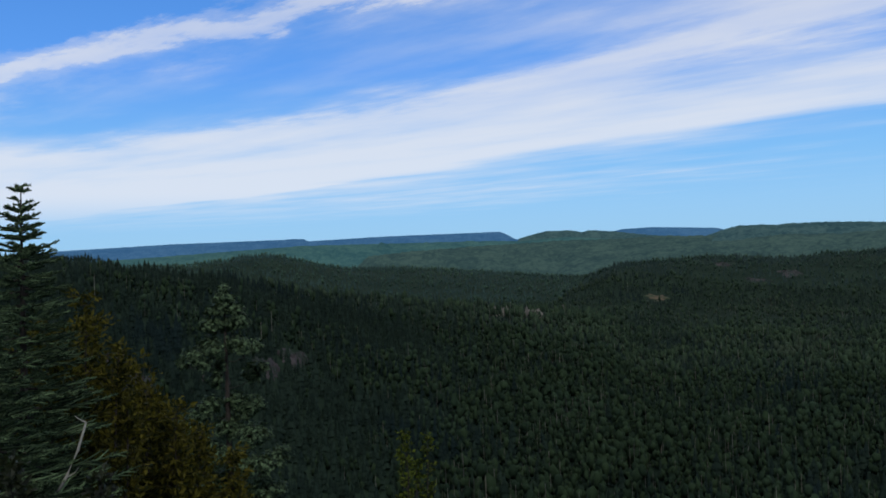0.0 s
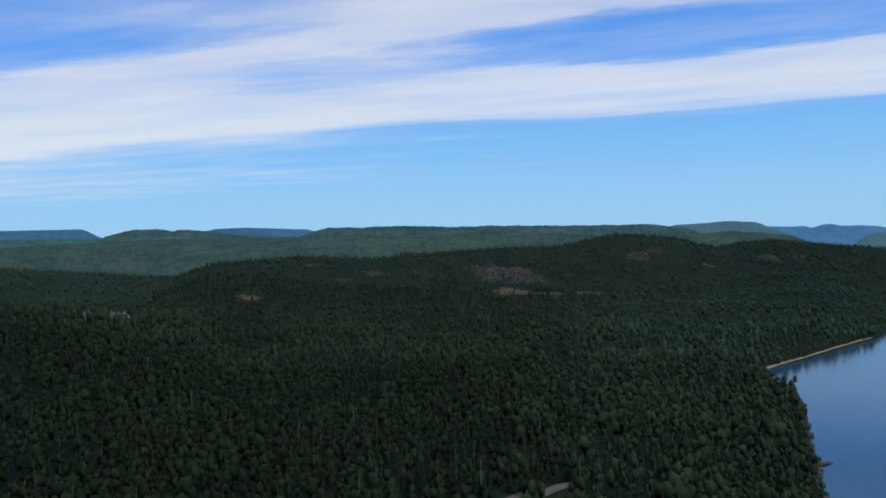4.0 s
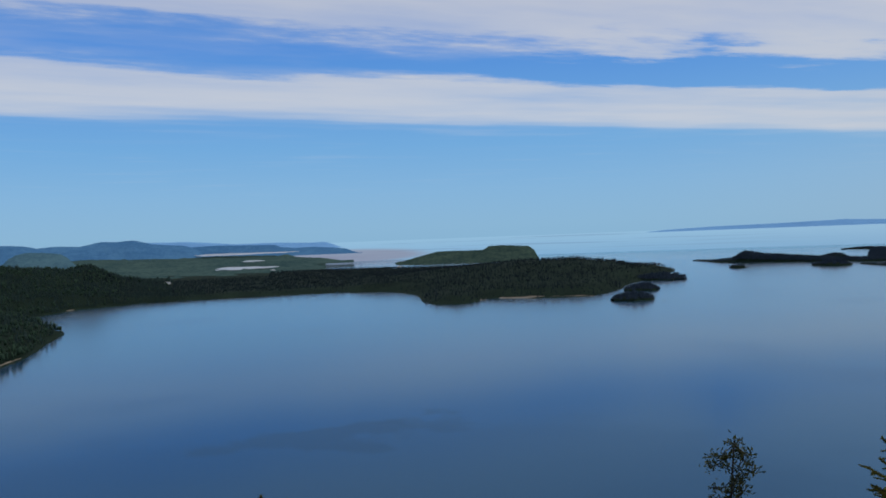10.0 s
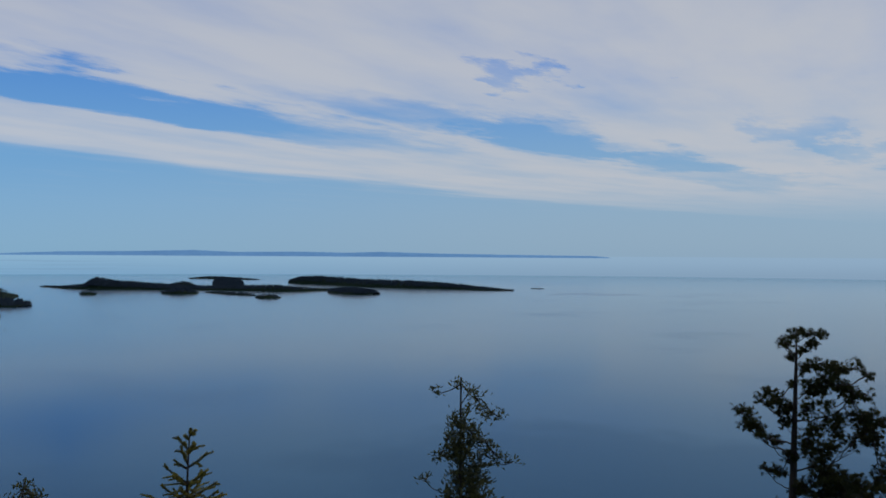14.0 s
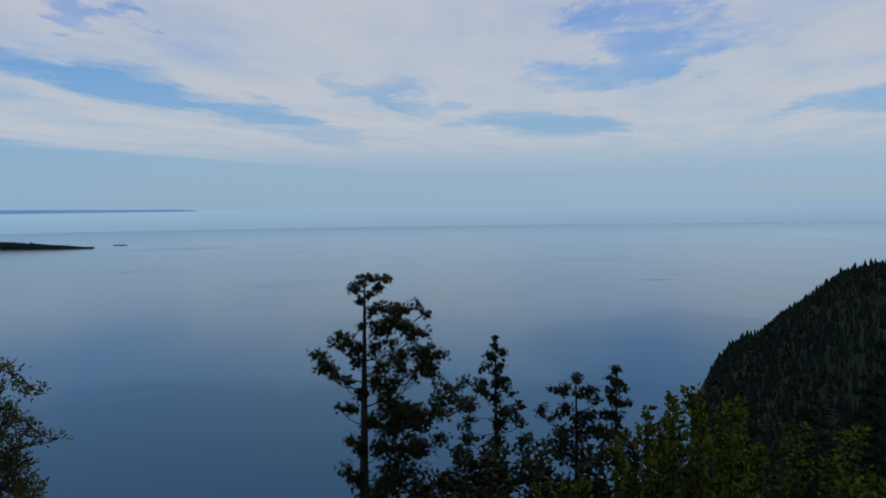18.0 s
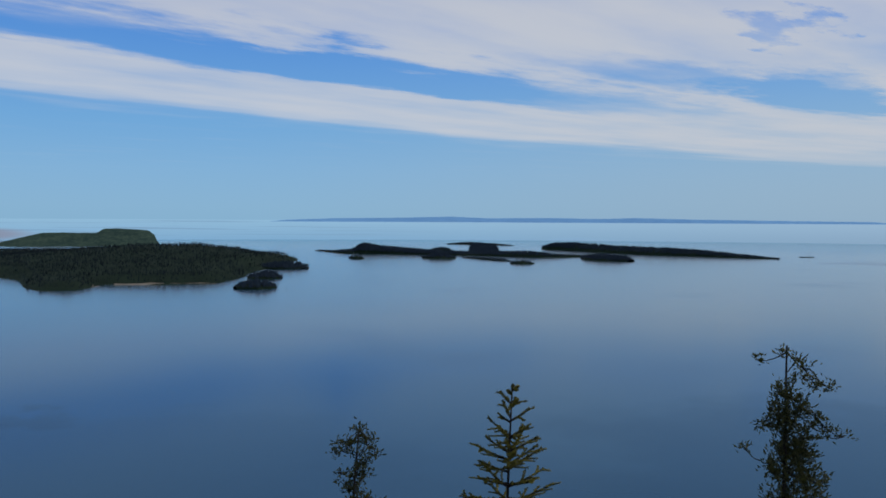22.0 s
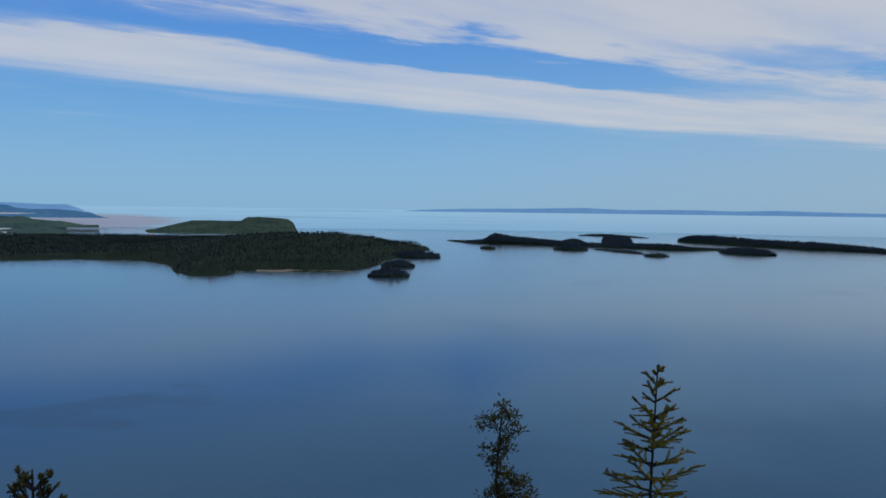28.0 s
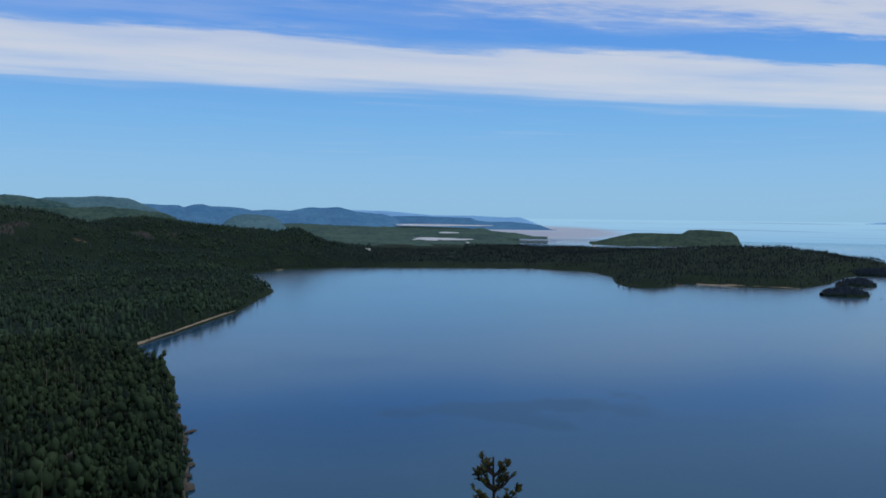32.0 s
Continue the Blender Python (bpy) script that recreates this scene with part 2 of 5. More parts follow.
SHORE_ROCK = material("dark_shore_rock", (0.018, 0.018, 0.018), (0.075, 0.068, 0.060), 0.2, 1.5, 0.85, 0.5)
LEDGE_ROCK = material("pale_ledge_rock", (0.035, 0.035, 0.033), (0.17, 0.16, 0.145), 0.08, 0.5, 0.9, 0.6, patches=((0.016, 0.024, 0.015), 0.12, 0.5, 0.57))
SAND = material("beach_sand", (0.12, 0.10, 0.075), (0.24, 0.20, 0.15), 0.06, 0.7, 0.9, 0.2)
DRY_GRASS = material("dry_grass", (0.034, 0.026, 0.016), (0.090, 0.064, 0.036), 0.05, 0.4, 0.95, 0.3, patches=((0.022, 0.032, 0.012), 0.06, 0.48, 0.58))
ROAD_GRAVEL = material("gravel_track", (0.05, 0.048, 0.042), (0.11, 0.105, 0.09), 0.1, 0.8, 0.95, 0.2)


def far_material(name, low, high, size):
    """Hills far off behind kilometres of air: haze painted in as a plain glow of the air's colour, mottled by the woods
    on them.
    """
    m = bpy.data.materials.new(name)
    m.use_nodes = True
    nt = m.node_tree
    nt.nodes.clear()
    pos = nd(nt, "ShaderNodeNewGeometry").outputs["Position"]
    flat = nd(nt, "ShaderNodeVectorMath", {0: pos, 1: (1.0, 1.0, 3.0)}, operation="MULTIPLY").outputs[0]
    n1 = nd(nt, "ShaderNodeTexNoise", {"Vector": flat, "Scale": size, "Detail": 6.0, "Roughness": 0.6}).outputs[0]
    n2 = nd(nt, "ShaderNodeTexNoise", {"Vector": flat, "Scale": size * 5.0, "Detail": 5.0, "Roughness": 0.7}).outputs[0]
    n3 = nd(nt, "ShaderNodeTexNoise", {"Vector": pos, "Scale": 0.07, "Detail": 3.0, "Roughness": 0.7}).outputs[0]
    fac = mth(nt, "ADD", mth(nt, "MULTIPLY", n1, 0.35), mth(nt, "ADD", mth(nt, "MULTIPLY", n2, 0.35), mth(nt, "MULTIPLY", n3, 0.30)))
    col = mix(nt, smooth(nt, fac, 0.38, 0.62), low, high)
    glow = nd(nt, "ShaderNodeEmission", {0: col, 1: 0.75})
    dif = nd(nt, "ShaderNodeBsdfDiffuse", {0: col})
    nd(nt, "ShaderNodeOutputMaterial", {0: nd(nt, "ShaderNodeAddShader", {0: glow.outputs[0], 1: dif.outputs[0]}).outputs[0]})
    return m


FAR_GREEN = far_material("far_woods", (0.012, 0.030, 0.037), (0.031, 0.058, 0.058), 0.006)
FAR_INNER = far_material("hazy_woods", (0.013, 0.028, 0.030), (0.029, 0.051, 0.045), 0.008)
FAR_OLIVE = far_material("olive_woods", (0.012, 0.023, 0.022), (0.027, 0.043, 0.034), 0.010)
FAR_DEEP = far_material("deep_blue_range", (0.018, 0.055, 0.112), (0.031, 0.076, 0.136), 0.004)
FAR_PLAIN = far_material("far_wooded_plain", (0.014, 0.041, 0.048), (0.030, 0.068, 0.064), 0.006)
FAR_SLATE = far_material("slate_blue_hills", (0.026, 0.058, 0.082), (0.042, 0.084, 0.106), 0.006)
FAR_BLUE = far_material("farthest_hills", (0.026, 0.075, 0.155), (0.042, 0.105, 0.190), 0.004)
FAR_HAZED_PLAIN = far_material("hazed_far_plain", (0.016, 0.033, 0.037), (0.036, 0.060, 0.055), 0.008)
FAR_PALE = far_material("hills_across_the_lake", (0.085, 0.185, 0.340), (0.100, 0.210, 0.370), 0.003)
PAINT_WHITE = material("white_paint", (0.70, 0.70, 0.68), (0.82, 0.82, 0.80), 0.3, 2.0, 0.6, 0.05)
ROOF_GREY = material("grey_metal_roof", (0.28, 0.29, 0.30), (0.42, 0.43, 0.44), 0.3, 2.0, 0.5, 0.1)


# darker, rougher patches on the lake: bearing, distance, half width across and along the view, strength
DULL_PATCHES = ((139.0, 420.0, 260.0, 150.0, 0.6), (158.0, 720.0, 120.0, 200.0, 0.35), (157.5, 1290.0, 34.0, 20.0, 0.8), (127.0, 2600.0, 140.0, 90.0, 0.4), (69.0, 500.0, 60.0, 28.0, 0.6), (77.0, 527.0, 40.0, 20.0, 0.5), (74.0, 430.0, 190.0, 100.0, 0.3))


def lake_material():
    """Calm water: a near mirror of the sky at low angles, with broad rougher patches of a darker tint."""
    m = bpy.data.materials.new("lake_water")
    m.use_nodes = True
    nt = m.node_tree
    nt.nodes.clear()
    pos = nd(nt, "ShaderNodeNewGeometry").outputs["Position"]
    dist = nd(nt, "ShaderNodeVectorMath", {0: pos}, operation="LENGTH").outputs["Value"]
    calm = nd(nt, "ShaderNodeTexNoise", {"Vector": pos, "Scale": 0.004, "Detail": 4.0}).outputs[0]
    warp = nd(nt, "ShaderNodeTexNoise", {"Vector": pos, "Scale": 0.008, "Detail": 6.0, "Roughness": 0.6}).outputs[1]
    bent = nd(nt, "ShaderNodeVectorMath", {0: nd(nt, "ShaderNodeVectorMath", {0: warp, 1: (0.5, 0.5, 0.5)}, operation="SUBTRACT").outputs[0], 1: (260.0, 260.0, 0.0), 2: pos}, operation="MULTIPLY_ADD").outputs[0]
    dulled = 0.0
    for az, r, across, along, k in DULL_PATCHES:
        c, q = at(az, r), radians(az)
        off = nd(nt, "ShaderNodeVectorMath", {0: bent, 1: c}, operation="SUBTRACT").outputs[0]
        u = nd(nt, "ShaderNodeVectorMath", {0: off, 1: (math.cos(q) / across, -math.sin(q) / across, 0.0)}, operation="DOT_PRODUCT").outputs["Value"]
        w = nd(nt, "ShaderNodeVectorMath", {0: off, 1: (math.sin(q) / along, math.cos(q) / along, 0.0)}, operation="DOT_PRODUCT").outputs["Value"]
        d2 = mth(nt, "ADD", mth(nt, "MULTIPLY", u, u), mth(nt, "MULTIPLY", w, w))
        dulled = mth(nt, "ADD", dulled, smooth(nt, d2, 1.35, 0.55, 0.0, k))
    dulled = mth(nt, "MINIMUM", mth(nt, "ADD", dulled, smooth(nt, calm, 0.55, 0.75, 0.0, 0.25)), 1.0)
    flat = nd(nt, "ShaderNodeVectorMath", {0: pos, 1: (0.05, 0.12, 0.0)}, operation="MULTIPLY").outputs[0]
    wave = nd(nt, "ShaderNodeTexNoise", {"Vector": flat, "Scale": 1.0, "Detail": 6.0, "Roughness": 0.6}).outputs[0]
    # sharper mirror near, rougher farther out to blur dark halos under the islands
    far_rough = smooth(nt, dist, 600.0, 1600.0, 0.13, 0.155)
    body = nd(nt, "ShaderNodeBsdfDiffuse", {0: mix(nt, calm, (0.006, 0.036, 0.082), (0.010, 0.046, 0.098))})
    # reflection painted by distance: dimmer and bluer near, lighter far out
    mirror_tint = mix(nt, smooth(nt, dist, 380.0, 1050.0), (0.44, 0.74, 1.0), (0.86, 0.965, 1.0))
    # patches take a darker mirror tint
    tint = mix(nt, mth(nt, "MULTIPLY", dulled, 0.5), mirror_tint, (0.28, 0.41, 0.56))
    gloss = nd(nt, "ShaderNodeBsdfGlossy", {"Color": tint, "Roughness": mth(nt, "MULTIPLY_ADD", dulled, 0.07, far_rough)})
    nt.links.new(nd(nt, "ShaderNodeBump", {"Strength": 0.016, "Distance": 0.2, "Height": wave}).outputs[0], gloss.inputs["Normal"])
    share = mth(nt, "MULTIPLY", nd(nt, "ShaderNodeFresnel", {"IOR": 1.38}).outputs[0], 0.98)
    nd(nt, "ShaderNodeOutputMaterial", {0: nd(nt, "ShaderNodeMixShader", {0: share, 1: body.outputs[0], 2: gloss.outputs[0]}).outputs[0]})
    return m


def sea_haze_material():
    """The open lake past the drawn water, as a glowing upright backdrop with haze and streaks painted in."""
    m = bpy.data.materials.new("painted_hazy_water")
    m.use_nodes = True
    nt = m.node_tree
    nt.nodes.clear()
    pos = nd(nt, "ShaderNodeNewGeometry").outputs["Position"]
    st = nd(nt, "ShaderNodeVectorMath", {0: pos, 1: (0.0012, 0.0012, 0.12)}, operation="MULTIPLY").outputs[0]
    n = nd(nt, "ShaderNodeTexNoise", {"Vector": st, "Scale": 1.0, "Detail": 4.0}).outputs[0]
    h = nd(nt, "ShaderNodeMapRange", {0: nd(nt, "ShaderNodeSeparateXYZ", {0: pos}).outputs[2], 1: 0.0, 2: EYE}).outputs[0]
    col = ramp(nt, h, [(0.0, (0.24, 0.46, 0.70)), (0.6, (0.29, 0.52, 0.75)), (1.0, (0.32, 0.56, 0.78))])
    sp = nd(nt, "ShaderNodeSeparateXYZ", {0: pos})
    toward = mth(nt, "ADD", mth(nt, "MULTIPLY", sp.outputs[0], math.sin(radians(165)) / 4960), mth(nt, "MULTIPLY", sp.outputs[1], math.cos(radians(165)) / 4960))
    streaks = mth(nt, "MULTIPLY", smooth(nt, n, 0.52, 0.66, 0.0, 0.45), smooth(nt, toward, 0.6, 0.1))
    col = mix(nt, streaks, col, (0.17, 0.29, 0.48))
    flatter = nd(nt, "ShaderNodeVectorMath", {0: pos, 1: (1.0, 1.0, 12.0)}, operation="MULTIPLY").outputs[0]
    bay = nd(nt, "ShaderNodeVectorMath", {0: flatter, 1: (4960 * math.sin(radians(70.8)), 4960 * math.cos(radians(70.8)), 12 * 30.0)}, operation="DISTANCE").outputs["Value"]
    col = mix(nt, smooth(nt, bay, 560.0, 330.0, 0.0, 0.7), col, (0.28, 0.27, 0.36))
    # paler sunward haze painted into the glow
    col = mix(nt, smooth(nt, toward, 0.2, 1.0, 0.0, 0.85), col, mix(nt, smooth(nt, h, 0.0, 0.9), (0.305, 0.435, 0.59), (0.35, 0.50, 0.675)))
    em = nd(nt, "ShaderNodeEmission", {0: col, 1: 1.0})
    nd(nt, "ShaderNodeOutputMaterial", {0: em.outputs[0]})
    return m


WATER, SEA_HAZE = lake_material(), sea_haze_material()
# pale base colour stands in for horizon sky mirrored in the ponds
POND_WATER = material("sky_pale_pond_water", (0.30, 0.33, 0.37), (0.40, 0.43, 0.47), 0.01, 0.2, 0.4, 0.0, spec=0.5)


# ---- mesh helpers ----
def mesh_from(name, verts, faces, mat, smooth_shade=False):
    """verts (n, 3) and triangles or quads (m, k) as arrays."""
    verts, faces = np.asarray(verts, np.float32), np.asarray(faces, np.int32)
    me = bpy.data.meshes.new(name)
    k = faces.shape[1]
    me.vertices.add(len(verts))
    me.vertices.foreach_set("co", verts.ravel())
    me.loops.add(faces.size)
    me.loops.foreach_set("vertex_index", faces.ravel())
    me.polygons.add(len(faces))
    me.polygons.foreach_set("loop_start", np.arange(0, faces.size, k, dtype=np.int32))
    me.polygons.foreach_set("loop_total", np.full(len(faces), k, np.int32))
    me.polygons.foreach_set("use_smooth", np.full(len(faces), smooth_shade))
    me.update(calc_edges=True)
    me.materials.append(mat)
    return me


def piece(name, verts, faces, mat, parent=None, label="", smooth_shade=False):
    ob = new(name, mesh_from(name, verts, faces, mat, smooth_shade))
    if parent:
        ob.parent = parent
    return tagged(ob, label)


def part(name, bm, mat, parent, label=""):
    me = bpy.data.meshes.new(name)
    bm.to_mesh(me)
    bm.free()
    me.materials.append(mat)
    ob = new(name, me)
    ob.parent = parent
    return tagged(ob, label)


def rough_noise(x, y, size, seed=0.0):
    """Cheap smooth noise of about -1 to 1 on arrays."""
    k, out, amp = 2 * math.pi / size, 0.0, 1.0
    for i in range(4):
        p, q = seed + 1.7 * i, seed * 2.3 + 0.9 * i
        out = out + amp * (np.sin(k * (x * math.cos(p) + y * math.sin(p)) + q * 5) * np.cos(k * 0.83 * (y * math.cos(q) - x * math.sin(q)) + p * 3))
        k, amp = k * 1.93, amp * 0.55
    return out / 1.6


# ---- the lie of the land ----
SHORE = ((-500, -2400), (-60, -1500), (150, -900), (232, -690), (214, -602), (180, -476), (128, -330), (105, -200), (120, -80), (150, 40), (190, 130), (240, 212), (268, 238),
         (297, 262), (325, 290), (344, 306), (366, 330), (406, 368), (430, 395), (462, 424), (484, 450), (478, 476), (500, 500), (543, 540), (633, 573), (766, 625),
         (821, 646), (943, 715), (1040, 762), (1084, 796), (1120, 850), (1150, 920), (1210, 985), (1342, 1037), (1496, 1060), (1620, 1010), (1700, 930), (1780, 800), (1850, 658),
         (1810, 515), (1677, 432), (1500, 380), (1438, 345), (1432, 285), (1481, 280), (1558, 278), (1545, 192), (1556, 95), (1640, 70), (1720, 52), (1850, 46), (1960, 22), (2060, 4), (2200, -28), (2380, -62), (2500, -74), (2560, -40),
         (2680, 100), (2800, 380), (3050, 640), (3120, 820), (3150, 1000), (3200, 1200), (3700, 1400), (6000, 2250), (6000, 7000), (-7000, 7000), (-7000, -3000))
SHORE_A = np.array(SHORE, float)


def inland(x, y):
    """Distance from the shore, above zero on the land."""
    best, odd = np.full(x.shape, 1e9), np.zeros(x.shape, bool)
    for (x0, y0), (x1, y1) in zip(SHORE_A, np.roll(SHORE_A, -1, 0)):
        dx, dy = x1 - x0, y1 - y0
        t = np.clip(((x - x0) * dx + (y - y0) * dy) / (dx * dx + dy * dy), 0, 1)
        best = np.minimum(best, np.hypot(x - x0 - t * dx, y - y0 - t * dy))
        cross = (y0 > y) != (y1 > y)
        odd ^= cross & (x < x0 + (y - y0) * dx / (dy if dy else 1e-9))
    return np.where(odd, best, -best)


# ridges: bearings, distances and the crest's angle over the eye's level; widths before and behind
RIDGES = (
    ((6, 8, 11, 16.5, 21.4, 23.5, 28, 33, 35.5, 37, 40.3, 42.8, 46, 49.3, 54.1, 55, 55.6, 56.6, 58.4, 61), (1500, 1500, 1500, 1600, 1650, 1700, 1700, 1750, 1780, 1800, 1800, 1850, 1950, 2050, 2300, 2350, 2350, 2350, 2300, 2200),
     (-2.6, -1.9, -0.65, -0.32, -0.65, -0.4, -0.25, -0.18, 0.25, 0.52, 0.2, -0.5, -0.12, -0.6, -1.0, -0.8, -0.85, -1.45, -1.9, -2.6), 260, 500),
    ((-60, -24, -20.8, -17.8, -14.9, -13.6, -12.3, -9.6, -4, 4, 8, 12), (620, 640, 680, 700, 720, 730, 740, 760, 800, 850, 900, 900), (0.9, 0.35, 0.12, -0.16, -0.43, -0.37, -0.9, -1.35, -2.2, -3.2, -3.8, -4.2), 330, 260),
    ((-60, -25, -22.3, -21.1, -20.1, -18), (1250, 1250, 1250, 1250, 1250, 1250), (1.3, 1.2, 1.06, 0.93, 0.5, -0.8), 200, 250),
    ((157, 160.3, 161.2, 162.5, 164.5, 166.3, 167.6, 169.4, 172.8, 175, 178, 190), (640, 640, 620, 610, 600, 600, 600, 600, 600, 590, 580, 560), (-11.4, -10.6, -9.8, -8.6, -7.0, -5.25, -4.0, -3.4, -3.6, -3.95, -4.5, -3.2), 170, 260),
    ((70, 74, 77, 81.6, 82.9, 84.9, 85.5, 86.2, 88.1, 89, 90.8, 91.4, 93.5), (2300, 2300, 2250, 2250, 2250, 2250, 2250, 2260, 2300, 2300, 2350, 2380, 2420), (-2.3, -2.1, -1.8, -1.5, -1.45, -1.45, -1.37, -1.52, -1.72, -1.95, -2.1, -2.3, -2.7), 450, 300),
    ((-34, -19.6, -16.2, -13.9, -12.6, -10.9, -9.5, -8.2, -6.1, -0.7, 4.2, 7.7, 12), (1950, 1950, 1950, 1950, 1950, 1950, 1950, 1950, 1950, 1950, 1950, 1950, 1950), (0.4, 0.36, 0.35, 0.52, 0.76, 0.75, 0.5, 0.13, -0.22, -0.47, -0.95, -1.3, -1.6), 420, 350),
)
TALL = 6.5  # common height of the woods


def ground_height(x, y):
    r, az = np.hypot(x, y), np.degrees(np.arctan2(x, y))
    az = np.where(az < -120, az + 360, az)
    hilly = np.interp(r, (0, 300, 900, 1300, 2000, 2500, 3300, 4900), (8, 9, 13, 22, 36, 40, 36, 36))
    plain = np.interp(r, (0, 2000, 3000, 4900), (7, 9, 11, 11))
    mixed = np.clip((az - 50) / 8, 0, 1)
    h = base = hilly * (1 - mixed) + plain * mixed
    base = base + rough_noise(x, y, 420, 1.0) * np.clip(r / 500, 0, 1) * 3.0 * (1 - 0.7 * mixed)
    h = base
    for azs, rs, els, before, behind in RIDGES:
        r0, z0 = np.interp(az, azs, rs), EYE - TALL + np.interp(az, azs, rs) * np.tan(np.radians(np.interp(az, azs, els)))
        edge = np.clip(np.minimum(az - azs[0], azs[-1] - az) / 2.0, 0, 1)
        d = np.where(r < r0, (r0 - r) / before, (r - r0) / behind)
        shape = np.exp(-d * d) * edge
        h = np.maximum(h, base + (z0 - base) * shape * np.where(z0 > base, 1, 0))
    away = np.clip(r - 240, 0, None)
    h = h + rough_noise(x, y, 160, 4.0) * np.clip(away / 600, 0, 1) * 1.6
    # the lookout's own hill: a ledge, then a steep flank; less steep to the west
    steep = np.interp(az, (-120, -60, -20, -5, 150, 175, 200, 240), (0.05, 0.16, 0.33, 0.42, 0.42, 0.36, 0.10, 0.05))
    own = EYE - 1.65 - steep * np.clip(r - 1.0, 0, None) + rough_noise(x, y, 23, 2.0) * np.clip(r / 60, 0, 1) * 0.8
    h = np.maximum(h, own)
    sd = inland(x, y)
    bank = 0.4 + sd * 0.45 + np.clip(sd - 25, 0, None) * 0.6
    return np.where(sd > 0, np.minimum(h, bank), np.maximum(-6.0, 0.3 + sd * 0.3)), sd


def polar_sheet(azs, rs):
    A, R = np.meshgrid(np.radians(azs), rs)
    x, y = R * np.sin(A), R * np.cos(A)
    n, m = R.shape
    i = np.arange((n - 1) * m).reshape(n - 1, m)
    j = np.roll(i, -1, 1)
    return x, y, np.stack([i, j, j + m, i + m], -1).reshape(-1, 4)


def build_ground():
    azs = np.concatenate([np.arange(-40, 190, 0.8), np.arange(190, 320, 4.0)])
    rs = np.concatenate([[0.0], np.geomspace(0.5, 4950, 240)])
    x, y, f = polar_sheet(azs, rs)
    z, _ = ground_height(x, y)
    piece("ground", np.stack([x, y, z], -1).reshape(-1, 3), f, FOREST_FLOOR, None, "wooded rocky ground falling from the lookout to the lake", True)
    tagged(bpy.data.objects["ground"], category="ground", kind="structure")


def build_water():
    azs, rs = np.arange(0, 360, 3.0), np.geomspace(20, 4985, 40)
    x, y, f = polar_sheet(azs, rs)
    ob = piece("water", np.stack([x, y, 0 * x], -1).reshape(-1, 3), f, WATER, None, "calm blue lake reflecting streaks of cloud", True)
    tagged(ob, category="lake", kind="structure")
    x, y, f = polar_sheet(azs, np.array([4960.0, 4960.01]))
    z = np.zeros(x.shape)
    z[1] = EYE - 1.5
    ob = piece("backdrop", np.stack([x, y, z], -1).reshape(-1, 3), f, SEA_HAZE, None, "glowing backdrop painted as hazy open water out to the horizon", True)
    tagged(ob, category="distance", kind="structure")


def far_ridge(name, label, mat, azs, els, r, deep, foot, ragged, ranks=9, power=1.5):
    """A far range as one long hill: crest by bearings and angles over the eye's level, falling to foot before it."""
    a = np.arange(azs[0], azs[-1], 0.08)
    el = np.interp(a, azs, els)
    crest = EYE + r * np.tan(np.radians(el)) + ragged * (rough_noise(a * 40, a * 0 + r, 30, 2.0) + 0.6 * rough_noise(a * 90, a * 0, 14, 5.0))
    end = np.clip(np.minimum(a - azs[0], azs[-1] - a) / 1.2, 0, 1)
    crest = foot + (np.maximum(crest, foot) - foot) * end ** 0.5
    rows = []
    for k in range(ranks + 3):
        q = min(1.0, k / ranks)
        fall = q ** power * (1.7 - 0.7 * q) if k <= ranks else (0.6, 0.0)[k - ranks - 1]
        dr = -deep * (1 - q) if k <= ranks else deep * 0.4 * (k - ranks)
        lump = rough_noise(a * 14, a * 0 + k * 30.0, 90, 1.0) + 0.6 * rough_noise(a * 14, a * 0 + k * 30.0, 35, 3.0)
        lump = lump * 0.24 * (q * (1 - q) * 4 if k < ranks else 0)
        rr, z = np.minimum(r + dr, 4945), foot + (crest - foot) * np.clip(fall + lump, 0, 1)
        rows.append(np.stack([rr * np.sin(np.radians(a)), rr * np.cos(np.radians(a)), z], -1))
    n, m = len(rows), len(a)
    i = (np.arange(n - 1)[:, None] * m + np.arange(m - 1)).ravel()
    ob = piece(name, np.concatenate(rows), np.stack([i, i + m, i + m + 1, i + 1], -1), mat, None, label, True)
    return tagged(ob, category="hills", kind="structure")


build_ground()
build_water()
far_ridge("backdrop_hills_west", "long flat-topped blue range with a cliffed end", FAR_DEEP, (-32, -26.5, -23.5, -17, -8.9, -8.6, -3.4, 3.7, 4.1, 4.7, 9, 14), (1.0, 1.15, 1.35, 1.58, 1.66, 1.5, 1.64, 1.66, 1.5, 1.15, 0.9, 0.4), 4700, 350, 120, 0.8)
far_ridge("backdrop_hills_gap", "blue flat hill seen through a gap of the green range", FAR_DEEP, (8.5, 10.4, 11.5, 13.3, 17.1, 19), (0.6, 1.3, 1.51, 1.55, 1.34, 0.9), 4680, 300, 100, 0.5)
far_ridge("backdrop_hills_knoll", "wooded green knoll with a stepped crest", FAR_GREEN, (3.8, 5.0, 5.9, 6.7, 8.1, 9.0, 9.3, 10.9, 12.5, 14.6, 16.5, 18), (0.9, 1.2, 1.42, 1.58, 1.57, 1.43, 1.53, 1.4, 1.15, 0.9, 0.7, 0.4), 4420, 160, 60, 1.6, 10)
